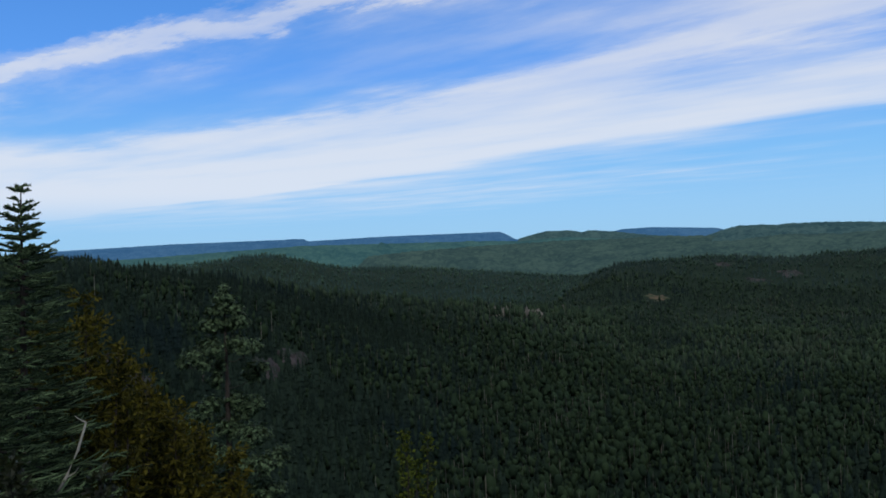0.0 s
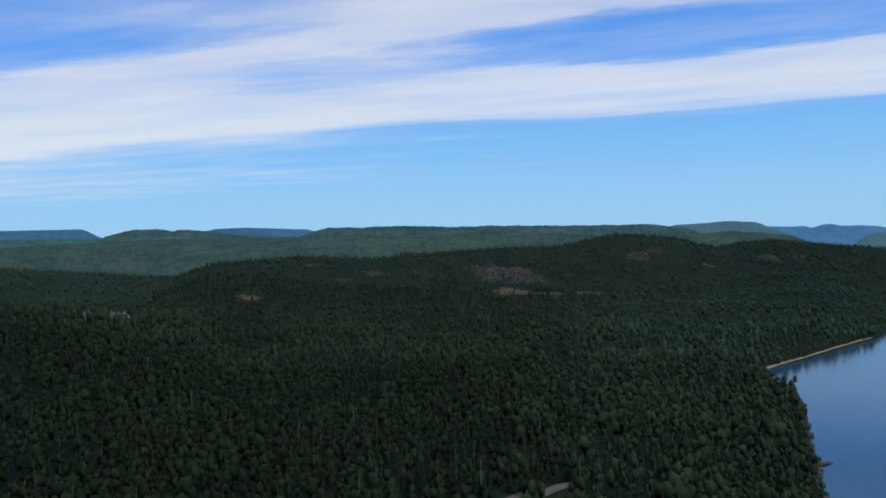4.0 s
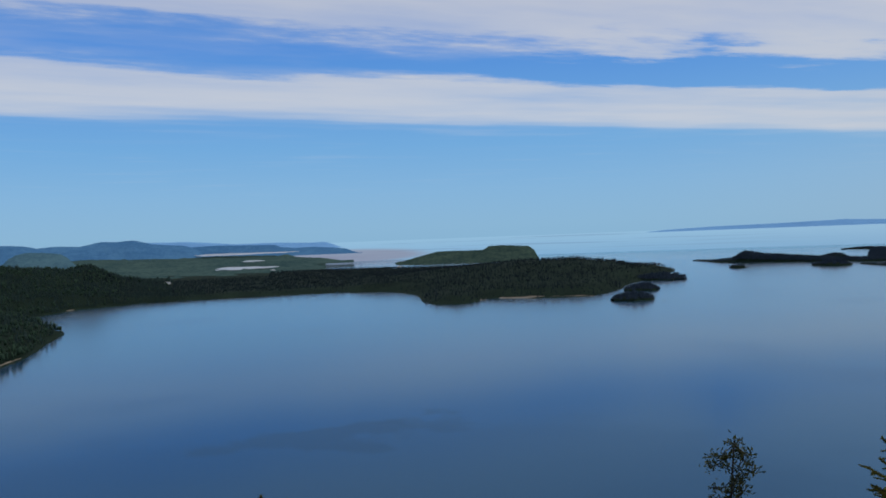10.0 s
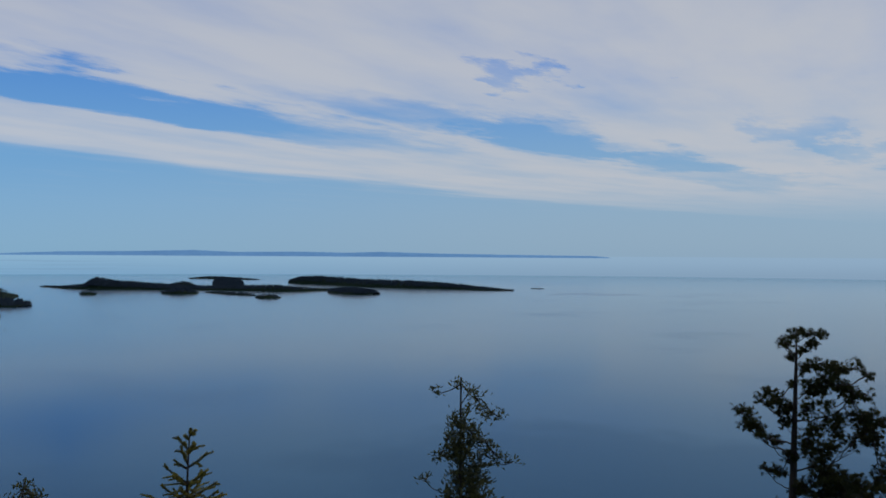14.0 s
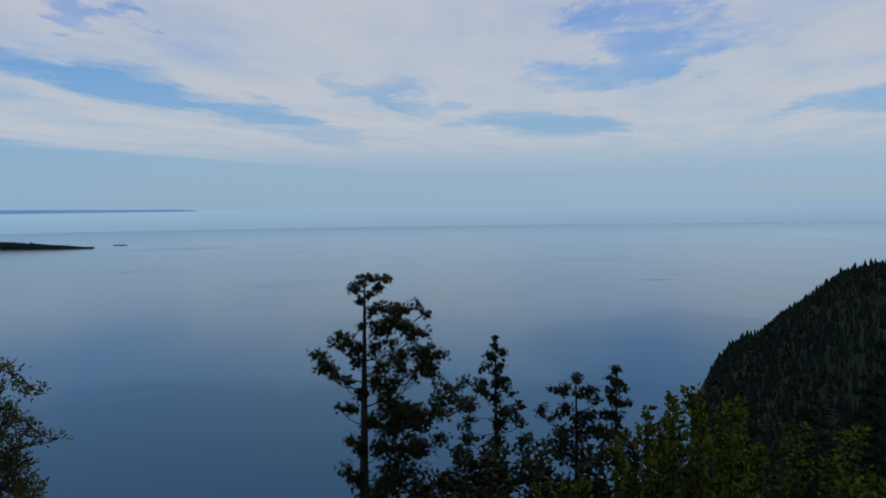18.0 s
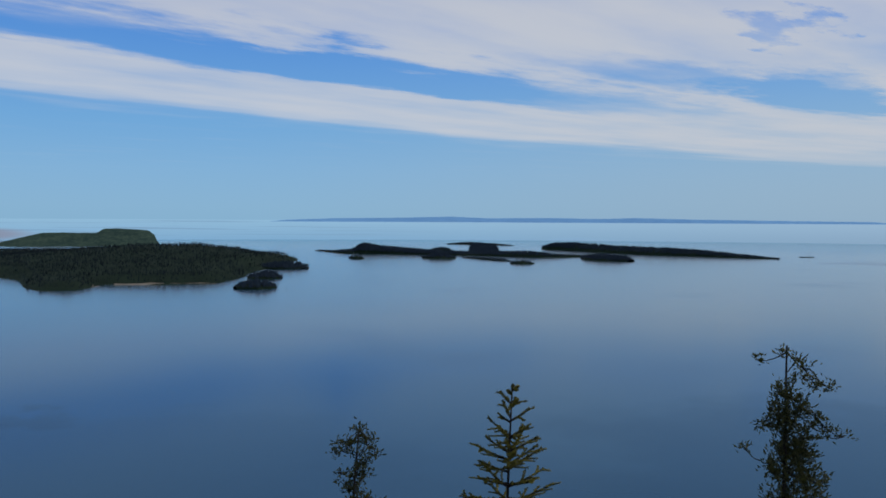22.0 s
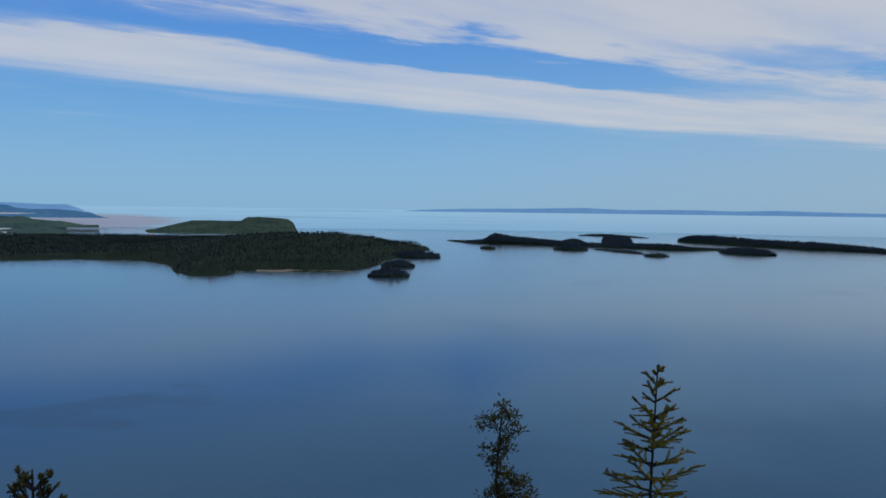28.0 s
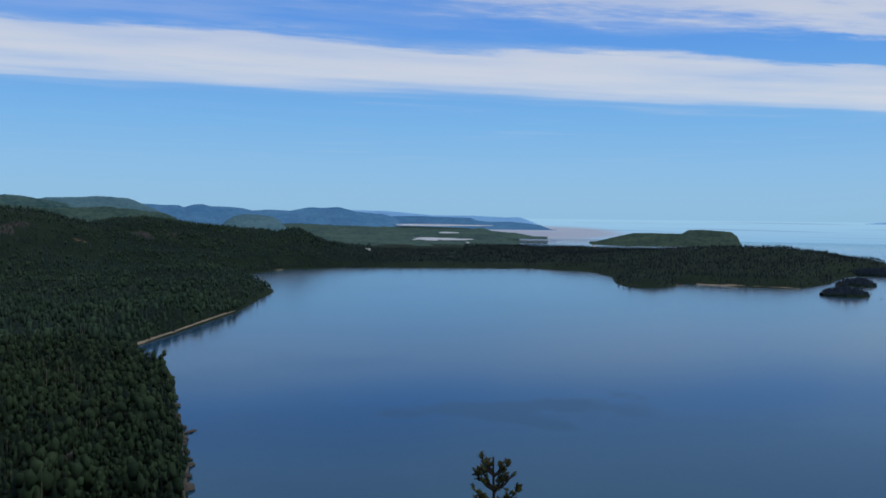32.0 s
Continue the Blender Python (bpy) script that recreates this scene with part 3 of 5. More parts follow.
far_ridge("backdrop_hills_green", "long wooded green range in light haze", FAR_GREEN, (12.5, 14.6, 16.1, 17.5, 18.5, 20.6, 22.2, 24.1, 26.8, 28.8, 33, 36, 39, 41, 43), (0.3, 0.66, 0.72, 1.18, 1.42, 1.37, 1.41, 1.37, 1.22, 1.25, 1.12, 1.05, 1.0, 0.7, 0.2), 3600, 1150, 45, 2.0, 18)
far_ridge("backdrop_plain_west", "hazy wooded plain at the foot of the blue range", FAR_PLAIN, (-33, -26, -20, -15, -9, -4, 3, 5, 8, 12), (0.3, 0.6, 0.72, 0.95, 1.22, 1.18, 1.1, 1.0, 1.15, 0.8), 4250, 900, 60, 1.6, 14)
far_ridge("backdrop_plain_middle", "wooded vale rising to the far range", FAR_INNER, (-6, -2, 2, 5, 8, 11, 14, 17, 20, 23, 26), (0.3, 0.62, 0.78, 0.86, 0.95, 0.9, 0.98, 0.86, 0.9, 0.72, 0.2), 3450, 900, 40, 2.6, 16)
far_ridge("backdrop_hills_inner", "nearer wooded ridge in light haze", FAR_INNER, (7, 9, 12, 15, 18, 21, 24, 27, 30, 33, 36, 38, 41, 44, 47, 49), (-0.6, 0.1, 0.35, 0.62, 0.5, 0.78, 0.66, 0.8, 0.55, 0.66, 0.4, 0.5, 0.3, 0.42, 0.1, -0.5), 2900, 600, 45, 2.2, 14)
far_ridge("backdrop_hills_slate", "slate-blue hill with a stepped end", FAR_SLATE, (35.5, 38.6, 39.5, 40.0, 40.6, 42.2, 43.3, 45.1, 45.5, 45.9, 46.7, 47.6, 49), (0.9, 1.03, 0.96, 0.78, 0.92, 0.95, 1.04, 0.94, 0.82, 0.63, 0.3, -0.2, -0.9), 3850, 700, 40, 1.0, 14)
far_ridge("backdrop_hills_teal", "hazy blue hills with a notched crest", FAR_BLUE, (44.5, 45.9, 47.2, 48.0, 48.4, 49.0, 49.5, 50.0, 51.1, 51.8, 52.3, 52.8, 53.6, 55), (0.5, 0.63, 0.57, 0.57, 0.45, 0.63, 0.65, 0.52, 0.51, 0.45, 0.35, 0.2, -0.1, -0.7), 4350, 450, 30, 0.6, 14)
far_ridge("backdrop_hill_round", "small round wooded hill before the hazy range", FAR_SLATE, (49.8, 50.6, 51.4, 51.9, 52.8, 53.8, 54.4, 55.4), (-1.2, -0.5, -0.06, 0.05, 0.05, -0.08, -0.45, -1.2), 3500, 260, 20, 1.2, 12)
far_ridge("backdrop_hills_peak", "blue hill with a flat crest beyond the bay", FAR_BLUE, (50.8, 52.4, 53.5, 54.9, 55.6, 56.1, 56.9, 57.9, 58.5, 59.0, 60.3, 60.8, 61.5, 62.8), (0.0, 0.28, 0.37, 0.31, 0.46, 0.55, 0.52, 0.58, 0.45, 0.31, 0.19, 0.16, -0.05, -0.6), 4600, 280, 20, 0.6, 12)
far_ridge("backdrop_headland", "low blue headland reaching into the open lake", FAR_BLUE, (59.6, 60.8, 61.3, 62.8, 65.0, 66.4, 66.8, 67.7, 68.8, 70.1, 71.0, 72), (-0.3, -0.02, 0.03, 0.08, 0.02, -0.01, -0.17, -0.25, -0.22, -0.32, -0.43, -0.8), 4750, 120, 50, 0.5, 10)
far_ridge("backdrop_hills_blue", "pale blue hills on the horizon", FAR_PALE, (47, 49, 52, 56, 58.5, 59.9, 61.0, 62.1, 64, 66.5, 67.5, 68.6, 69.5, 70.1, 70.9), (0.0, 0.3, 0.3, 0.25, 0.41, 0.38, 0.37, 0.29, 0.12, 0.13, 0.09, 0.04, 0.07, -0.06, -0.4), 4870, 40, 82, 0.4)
far_ridge("backdrop_plain_hazed", "hazy green wooded plain behind the bay", FAR_HAZED_PLAIN, (47, 50, 54.9, 56.3, 58.4, 61.3, 64, 66, 68.5, 69.6), (-0.6, -0.4, -0.43, -0.42, -0.5, -0.58, -0.62, -0.66, -0.9, -1.4), 4500, 1700, 9, 1.2, 22, 3.0)
far_ridge("backdrop_hills_hazed", "low green wooded rise beside the bay", FAR_HAZED_PLAIN, (63.6, 65.3, 66.2, 67.1, 67.9, 69.3, 70.4, 71.4), (-1.6, -1.05, -0.76, -0.63, -0.86, -0.94, -1.12, -1.7), 4400, 350, 16, 1.0, 12)
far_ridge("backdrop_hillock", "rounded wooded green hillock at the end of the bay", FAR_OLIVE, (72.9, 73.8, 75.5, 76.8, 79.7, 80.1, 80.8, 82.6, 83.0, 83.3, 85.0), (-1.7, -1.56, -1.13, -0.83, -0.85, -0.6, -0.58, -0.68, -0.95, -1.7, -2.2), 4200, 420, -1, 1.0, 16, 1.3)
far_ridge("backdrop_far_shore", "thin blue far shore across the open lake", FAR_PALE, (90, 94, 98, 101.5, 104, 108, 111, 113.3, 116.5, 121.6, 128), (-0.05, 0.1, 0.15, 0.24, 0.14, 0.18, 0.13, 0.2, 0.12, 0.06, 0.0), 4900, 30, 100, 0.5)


# ---- woods ----
def leaf_mass(c, size, fine, rng):
    """A lumpy mass of leaves round c: an octahedron, split once where fine, its points pushed in and out."""
    P = [(1, 0, 0), (-1, 0, 0), (0, 1, 0), (0, -1, 0), (0, 0, 1), (0, 0, -1)]
    F = [(0, 2, 4), (2, 1, 4), (1, 3, 4), (3, 0, 4), (2, 0, 5), (1, 2, 5), (3, 1, 5), (0, 3, 5)]
    if fine:
        mids, G = {}, []
        for f in F:
            m = []
            for u, v in ((f[0], f[1]), (f[1], f[2]), (f[2], f[0])):
                key = (min(u, v), max(u, v))
                if key not in mids:
                    q = np.array(P[u]) + np.array(P[v])
                    mids[key] = len(P)
                    P.append(tuple(q / np.linalg.norm(q)))
                m.append(mids[key])
            G += [(f[0], m[0], m[2]), (m[0], f[1], m[1]), (m[2], m[1], f[2]), tuple(m)]
        F = G
    spin = Euler([rng.uniform(0, 6) for _ in range(3)]).to_matrix()
    V = [np.array(spin @ Vector(q)) * rng.uniform(0.48, 1.38) * np.array(size) + np.array(c) for q in P]
    return V, F


def crown_template(kind, rng):
    """Unit-height tree as triangles: a conifer of stacked ragged cones, or a leafy crown of lumpy masses."""
    V, F = [], []
    if kind[0] == "c":
        tiers, sides = {"c_near": (4, 6), "c_mid": (3, 5), "c_far": (2, 4)}[kind]
        for k in range(tiers):
            z0, z1 = 0.12 + 0.80 * k / tiers, min(1.0, 0.12 + 0.80 * (k + 1.7) / tiers)
            rad = 0.19 * (1 - 0.78 * k / tiers)
            b = len(V)
            for s in range(sides):
                a = 2 * math.pi * (s + 0.5 * (k % 2)) / sides
                q = rad * rng.uniform(0.65, 1.3)
                V.append((q * math.cos(a), q * math.sin(a), z0 + rng.uniform(-0.04, 0.03)))
            V.append((rng.uniform(-0.01, 0.01), 0, z1))
            F += [(b + s, b + (s + 1) % sides, b + sides) for s in range(sides)]
    else:
        masses = {"l_near": 2, "l_mid": 1, "l_far": 1}[kind]
        for k in range(masses):
            a, h = k * 2.4 + rng.uniform(-0.5, 0.5), 0.62 if masses == 1 else 0.44 + 0.36 * k / (masses - 1)
            off = 0.0 if masses == 1 else 0.075
            wide = rng.uniform(0.14, 0.20) * (1.0 - 0.3 * k)
            W, G = leaf_mass((off * math.cos(a), off * math.sin(a), h), (wide, wide, 0.38 if masses == 1 else 0.27 - 0.06 * k), kind != "l_far", rng)
            F += [tuple(q + len(V) for q in f) for f in G]
            V += [tuple(v) for v in W]
    return np.array(V), np.array(F)


def trunk_template():
    V = [(0.015 * (1 - 0.5 * z) * math.cos(a), 0.015 * (1 - 0.5 * z) * math.sin(a), z) for z in (0.0, 0.92) for a in (0.3, 2.4, 4.5)]
    return np.array(V), np.array([(0, 1, 4), (0, 4, 3), (1, 2, 5), (1, 5, 4), (2, 0, 3), (2, 3, 5)])


def planted(templates, P, height, rng, wide=1.0):
    """All the trees at P joined: one array of vertices and one of triangles."""
    Vs, Fs, base = [], [], 0
    which = rng.integers(0, len(templates), len(P))
    for k, (V, F) in enumerate(templates):
        sel = which == k
        if not sel.any():
            continue
        p, h = P[sel], height[sel]
        a = rng.uniform(0, 2 * math.pi, len(p))
        w = h * rng.uniform(0.65, 1.35, len(p)) * wide
        c, s = np.cos(a)[:, None], np.sin(a)[:, None]
        x = (V[:, 0] * c - V[:, 1] * s) * w[:, None] + p[:, :1]
        y = (V[:, 0] * s + V[:, 1] * c) * w[:, None] + p[:, 1:2]
        z = V[:, 2] * h[:, None] + p[:, 2:3]
        Vs.append(np.stack([x, y, z], -1).reshape(-1, 3))
        Fs.append((F[None] + base + np.arange(len(p))[:, None, None] * len(V)).reshape(-1, 3))
        base += len(p) * len(V)
    return np.concatenate(Vs), np.concatenate(Fs)


def scatter(az0, az1, r0, r1, gap, rng):
    """Points spread evenly over a stretch of ground, on land only."""
    n = int(0.5 * radians(az1 - az0) * (r1 * r1 - r0 * r0) / gap ** 2)
    r = np.sqrt(rng.uniform(r0 * r0, r1 * r1, n))
    a = np.radians(rng.uniform(az0, az1, n))
    x, y = r * np.sin(a), r * np.cos(a)
    z, sd = ground_height(x, y)
    keep = sd > 0.8
    return np.stack([x, y, z], -1)[keep], r[keep], np.degrees(a)[keep]


def meet(az, el, r0=280.0):
    """How far off the ground is first met along a line of sight from the lookout."""
    r = np.arange(r0, 4400.0, 4.0)
    x, y = r * math.sin(radians(az)), r * math.cos(radians(az))
    up = np.degrees(np.arctan2(ground_height(x, y)[0] + 3.0 - EYE, r))
    return float(r[np.argmax(up >= el)])


# open spots: bearing, angle over the eye's level, half width and half depth in metres, share of trees left, kind
FACES = [(az, meet(az, el), w, d, left, kind) for az, el, w, d, left, kind in (
    (29.3, -1.75, 60, 62, 0.72, "cliff"), (31.0, -2.1, 40, 55, 0.7, "cliff"), (38.2, -0.95, 24, 34, 0.6, "cliff"), (39.1, -0.6, 18, 18, 0.4, "cliff"), (21.3, -1.55, 20, 28, 0.4, "cliff"),
    (17.4, -0.86, 16, 14, 0.4, "cliff"), (46.0, -1.2, 26, 26, 0.5, "cliff"), (47.6, -1.15, 22, 20, 0.5, "cliff"), (42.5, -1.6, 18, 8, 0.4, "grass"), (19.4, -1.9, 22, 12, 0.6, "cliff"),
    (30.3, -2.95, 36, 34, 0.06, "grass"), (32.6, -3.1, 36, 18, 0.12, "grass"), (35.0, -3.12, 28, 14, 0.15, "grass"), (13.4, -2.84, 20, 20, 0.06, "grass"), (7.2, -3.65, 13, 12, 0.15, "ledge"), (5.7, -3.8, 12, 8, 0.3, "ledge"), (3.7, -3.6, 9, 8, 0.2, "ledge"),
    (-11.5, -6.2, 8.5, 16, 0.1, "slab"), (-9.8, -5.75, 10, 17, 0.1, "slab"), (-19.3, -6.6, 9, 18, 0.15, "slab"), (-20.3, -5.4, 8, 12, 0.3, "slab"), (-14.5, -6.7, 8, 12, 0.3, "slab"),
    (41.8, -14.0, 3.0, 4.0, 0.0, "ledge"), (42.6, -13.8, 2.6, 3.0, 0.2, "ledge"), (43.4, -12.3, 2.6, 3.0, 0.2, "ledge"), (44.6, -13.4, 2.4, 3.0, 0.2, "ledge"))]
BARE = ((59.8, 2550, 0.5, 60), (29.6, 338, 1.4, 20), (32.6, 348, 1.7, 20))


def open_ground(P, rng):
    """Rock faces, clearings and track, where few trees stand or none."""
    az, r = np.degrees(np.arctan2(P[:, 0], P[:, 1])), np.hypot(P[:, 0], P[:, 1])
    free = np.zeros(len(P), bool)
    for a0, d0, wa, wr in BARE:
        free |= ((az - a0) / wa) ** 2 + ((r - d0) / wr) ** 2 < 1
    dice = rng.uniform(0, 1, len(P))
    for a0, d0, w, d, left, kind in FACES:
        free |= ((np.radians(az - a0) * d0 / w) ** 2 + ((r - d0 + 3) / (d * 1.1)) ** 2 < 1) & (dice > left)
    return free


def build_woods():
    rng = np.random.default_rng(5)
    conifers = {k: [crown_template(k, rng) for _ in range(6)] for k in ("c_near", "c_mid", "c_far", "l_near", "l_mid", "l_far")}
    # stocks lighten outward to paint in haze
    dark, mixed, hill, vale, cove = (CONIFER, LEAFY), (HAZE_LIT_SPRUCE, HAZE_LIT_LEAFY), (HILL_HAZE_SPRUCE, HILL_HAZE_LEAFY), (VALE_HAZE_SPRUCE, VALE_HAZE_LEAFY), (COVE_HAZE_WOODS, COVE_HAZE_WOODS)
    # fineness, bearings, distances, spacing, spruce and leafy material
    # lighter stock past bearings 30 and 36 paints land outside the cloud shade
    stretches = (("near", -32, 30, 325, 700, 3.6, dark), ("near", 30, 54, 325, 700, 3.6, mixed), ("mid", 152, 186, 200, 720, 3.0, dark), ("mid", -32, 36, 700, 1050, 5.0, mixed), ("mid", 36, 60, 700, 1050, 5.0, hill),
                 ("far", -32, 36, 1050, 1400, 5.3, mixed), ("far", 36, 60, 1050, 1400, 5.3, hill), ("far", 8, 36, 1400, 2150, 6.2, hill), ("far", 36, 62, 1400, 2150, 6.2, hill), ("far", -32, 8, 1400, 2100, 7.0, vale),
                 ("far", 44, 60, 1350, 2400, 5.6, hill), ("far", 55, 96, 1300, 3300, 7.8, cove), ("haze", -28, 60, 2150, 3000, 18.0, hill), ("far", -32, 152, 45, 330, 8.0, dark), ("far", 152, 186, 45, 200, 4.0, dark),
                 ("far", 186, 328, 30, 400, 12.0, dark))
    for kind, a0, a1, r0, r1, gap, stock in stretches:
        P, r, az = scatter(a0 - (6 if a0 in (30, 36) else 0), a1 + (6 if a1 in (30, 36) else 0), r0, r1, gap, rng)
        keep = ~open_ground(P, rng)
        sway = 5.0 * rough_noise(P[:, 0], P[:, 1], 210, 8.0) + rng.uniform(-2.5, 2.5, len(P))
        if a1 in (30, 36):
            keep &= az + sway < a1
        if a0 in (30, 36):
            keep &= az + sway >= a0
        if a0 == 55:
            keep &= (r < 2800) | (az > 66)
        P, r, az = P[keep], r[keep], az[keep]
        stand = rough_noise(P[:, 0], P[:, 1], 260, 7.0) + 0.5 * rough_noise(P[:, 0], P[:, 1], 70, 3.0)
        needle = rng.uniform(-0.9, 0.9, len(P)) + np.where(az > 150, 1.0, 0.0) + np.where(az > 57, 0.6, 0.0) + np.interp(az, (-14, -2, 4, 30, 44), (1.0, 0.1, -0.45, -0.5, -0.4)) * (r < 1300) > stand
        h = rng.gamma(6.5, TALL / 6.5, len(P)).clip(2.5, 13.5) * (1.15 if kind == "near" else 1.0) * (1.15 if kind == "haze" else 1.0)
        h = h * np.where((az > 57) & (r > 1000), 0.72, 1.0) if kind == "far" else h
        h = h * np.where((az > 69) & (r > 3700), 0.5, 1.0)
        h = np.minimum(h, 1.2 + 0.045 * r) * np.where(az > 150, 0.62, 1.0)
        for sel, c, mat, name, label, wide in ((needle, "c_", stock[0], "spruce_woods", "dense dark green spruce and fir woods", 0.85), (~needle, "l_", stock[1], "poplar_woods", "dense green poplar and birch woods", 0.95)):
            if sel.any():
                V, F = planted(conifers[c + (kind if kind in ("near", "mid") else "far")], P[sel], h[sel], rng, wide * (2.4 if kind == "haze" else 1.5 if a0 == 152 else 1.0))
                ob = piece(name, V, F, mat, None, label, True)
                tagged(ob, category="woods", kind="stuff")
        if 325 <= r0 and r1 <= 1400 and a0 < 100:
            sel = ~needle & (rng.uniform(0, 1, len(P)) < np.clip(0.40 + 0.7 * rough_noise(P[:, 0], P[:, 1], 85, 5.0), 0.08, 0.9)) & (r > 330) & (r < 1300) & (az < 44)
            if sel.any():
                Q, hs = P[sel].copy(), h[sel] * rng.uniform(0.8, 1.12, sel.sum())
                Q[:, :2] *= (1 - 0.27 * h[sel] / r[sel])[:, None]
                V, F = planted([trunk_template()], Q, hs, rng, 1.0)
                tagged(piece("birch_stems", V, F, PALE_BARK, None, "pale slender birch and poplar stems"), category="tree stems", kind="stuff")


build_woods()


# ---- shore, islands and small far things ----
def strip(name, label, mat, line, half, lift, category, kind="structure"):
    """A narrow band of ground laid along a line of (x, y), with a rounded crown and ragged edges."""
    rng = np.random.default_rng(len(line) + int(abs(line[0][0])))
    P = []
    for (x0, y0), (x1, y1) in zip(line, line[1:]):
        n = max(2, int(math.hypot(x1 - x0, y1 - y0) / 8))
        P += [(x0 + (x1 - x0) * i / n, y0 + (y1 - y0) * i / n) for i in range(n)]
    P = np.array(P + [line[-1]], float)
    T = np.gradient(P, axis=0)
    N = np.stack([-T[:, 1], T[:, 0]], -1) / np.linalg.norm(T, axis=1)[:, None]
    taper = np.clip(np.minimum(np.arange(len(P)), np.arange(len(P))[::-1]) / 3.0, 0.15, 1)
    rows = []
    for k, (o, z) in enumerate(((-1.0, -0.6), (-0.7, 0.35), (0.0, 0.9), (0.7, 1.1), (1.0, 0.2))):
        w = half * taper * (1 + rng.uniform(-0.3, 0.3, len(P)))
        Q = P + N * (o * w)[:, None]
        g = np.maximum(ground_height(Q[:, 0], Q[:, 1])[0], 0)
        rows.append(np.stack([Q[:, 0], Q[:, 1], g + lift * z], -1))
    m = len(P)
    i = (np.arange(4)[:, None] * m + np.arange(m - 1)).ravel()
    return tagged(piece(name, np.concatenate(rows), np.stack([i, i + 1, i + m + 1, i + m], -1), mat, None, label, True), category=category, kind=kind)


def rock(name, label, c, size, seed, mat=None, group="", sink=0.3, broken=1):
    """A cracked boulder, or an outcrop broken into several faceted stones."""
    rng = np.random.default_rng(int(seed * 7))
    root = tagged(new(name, None), label, "rock", group)
    root.location = Vector(c)
    for j in range(broken):
        k = 1.0 if broken == 1 else rng.uniform(0.3, 0.62)
        o = (0.0, 0.0, 0.0) if broken == 1 else (rng.uniform(-0.8, 0.8) * size[0], rng.uniform(-0.7, 0.7) * size[1], rng.uniform(-0.3, 0.4) * size[2])
        bm = bmesh.new()
        bmesh.ops.create_icosphere(bm, subdivisions=3, radius=1.0)
        off = Vector((seed * 3.1 + j * 5.3, seed * 1.7, seed))
        for v in bm.verts:
            p = v.co * 1.3 + off
            d = noise.noise(p) * 0.45 + noise.noise(p * 2.7) * 0.22 + noise.noise(p * 6.0) * 0.10
            v.co = v.co * (1 + d)
            v.co = Vector((v.co.x * size[0] * k + o[0], v.co.y * size[1] * k + o[1], max(v.co.z, -0.6) * size[2] * k + o[2] + size[2] * (0.6 - sink)))
        part("stone", bm, mat or ROCK, root)
    return root


strip("beach", "narrow pale sand beach along the wooded cove", SAND, ((536, 536), (543, 541), (633, 574), (766, 627), (806, 642)), 1.9, 0.4, "beach")
strip("beach", "thin pale sand strip under the woods", SAND, ((1130, 900), (1155, 930), (1210, 985), (1342, 1038), (1420, 1050), (1496, 1060), (1560, 1036)), 2.2, 0.4, "beach")
strip("beach", "thin sand strip on the low point", SAND, ((1496, 280), (1558, 278), (1550, 235), (1546, 170), (1556, 90)), 4.0, 0.3, "beach")
strip("beach", "stony shore at the foot of the wooded slope", SHORE_ROCK, ((240, 212), (268, 238), (297, 262), (325, 290), (344, 306), (366, 330)), 0.9, 0.4, "beach")
strip("road", "bare gravel track through the woods", ROAD_GRAVEL, ((152, 282), (160, 291), (167, 299), (174, 304), (184, 309)), 3.6, 0.9, "road")
strip("road", "narrow gravel track curving through the woods", ROAD_GRAVEL, ((178, 296), (186, 302), (194, 306), (202, 308), (211, 307)), 2.6, 0.9, "road")

for k, (x, y, sx_, sy_, sz_) in enumerate(((347, 305, 4.5, 1.5, 0.8), (300, 264, 3.2, 2.0, 1.2), (274, 241, 3.0, 2.0, 1.2))):
    rock("shore_rock", "dark rock standing in the lake off the wooded shore", (x, y, 0), (sx_, sy_, sz_), 2.0 + k, SHORE_ROCK, "rocks along the shore")
rng_shore = np.random.default_rng(77)
for (x0, y0), (x1, y1) in zip(SHORE[11:21], SHORE[12:22]):
    for k in range(2):
        f = (k + rng_shore.uniform(0.1, 0.9)) / 2
        s_ = rng_shore.uniform(0.9, 2.4)
        rock("shore_rock", "weathered grey boulder at the foot of the wooded bank", (x0 + (x1 - x0) * f + rng_shore.uniform(-0.5, 1.5), y0 + (y1 - y0) * f + rng_shore.uniform(-1.5, 0.5), 0.2), (s_ * 1.3, s_, s_ * 0.8), 50.0 + x0 / 7 + k, SHORE_ROCK, "rocks along the shore")


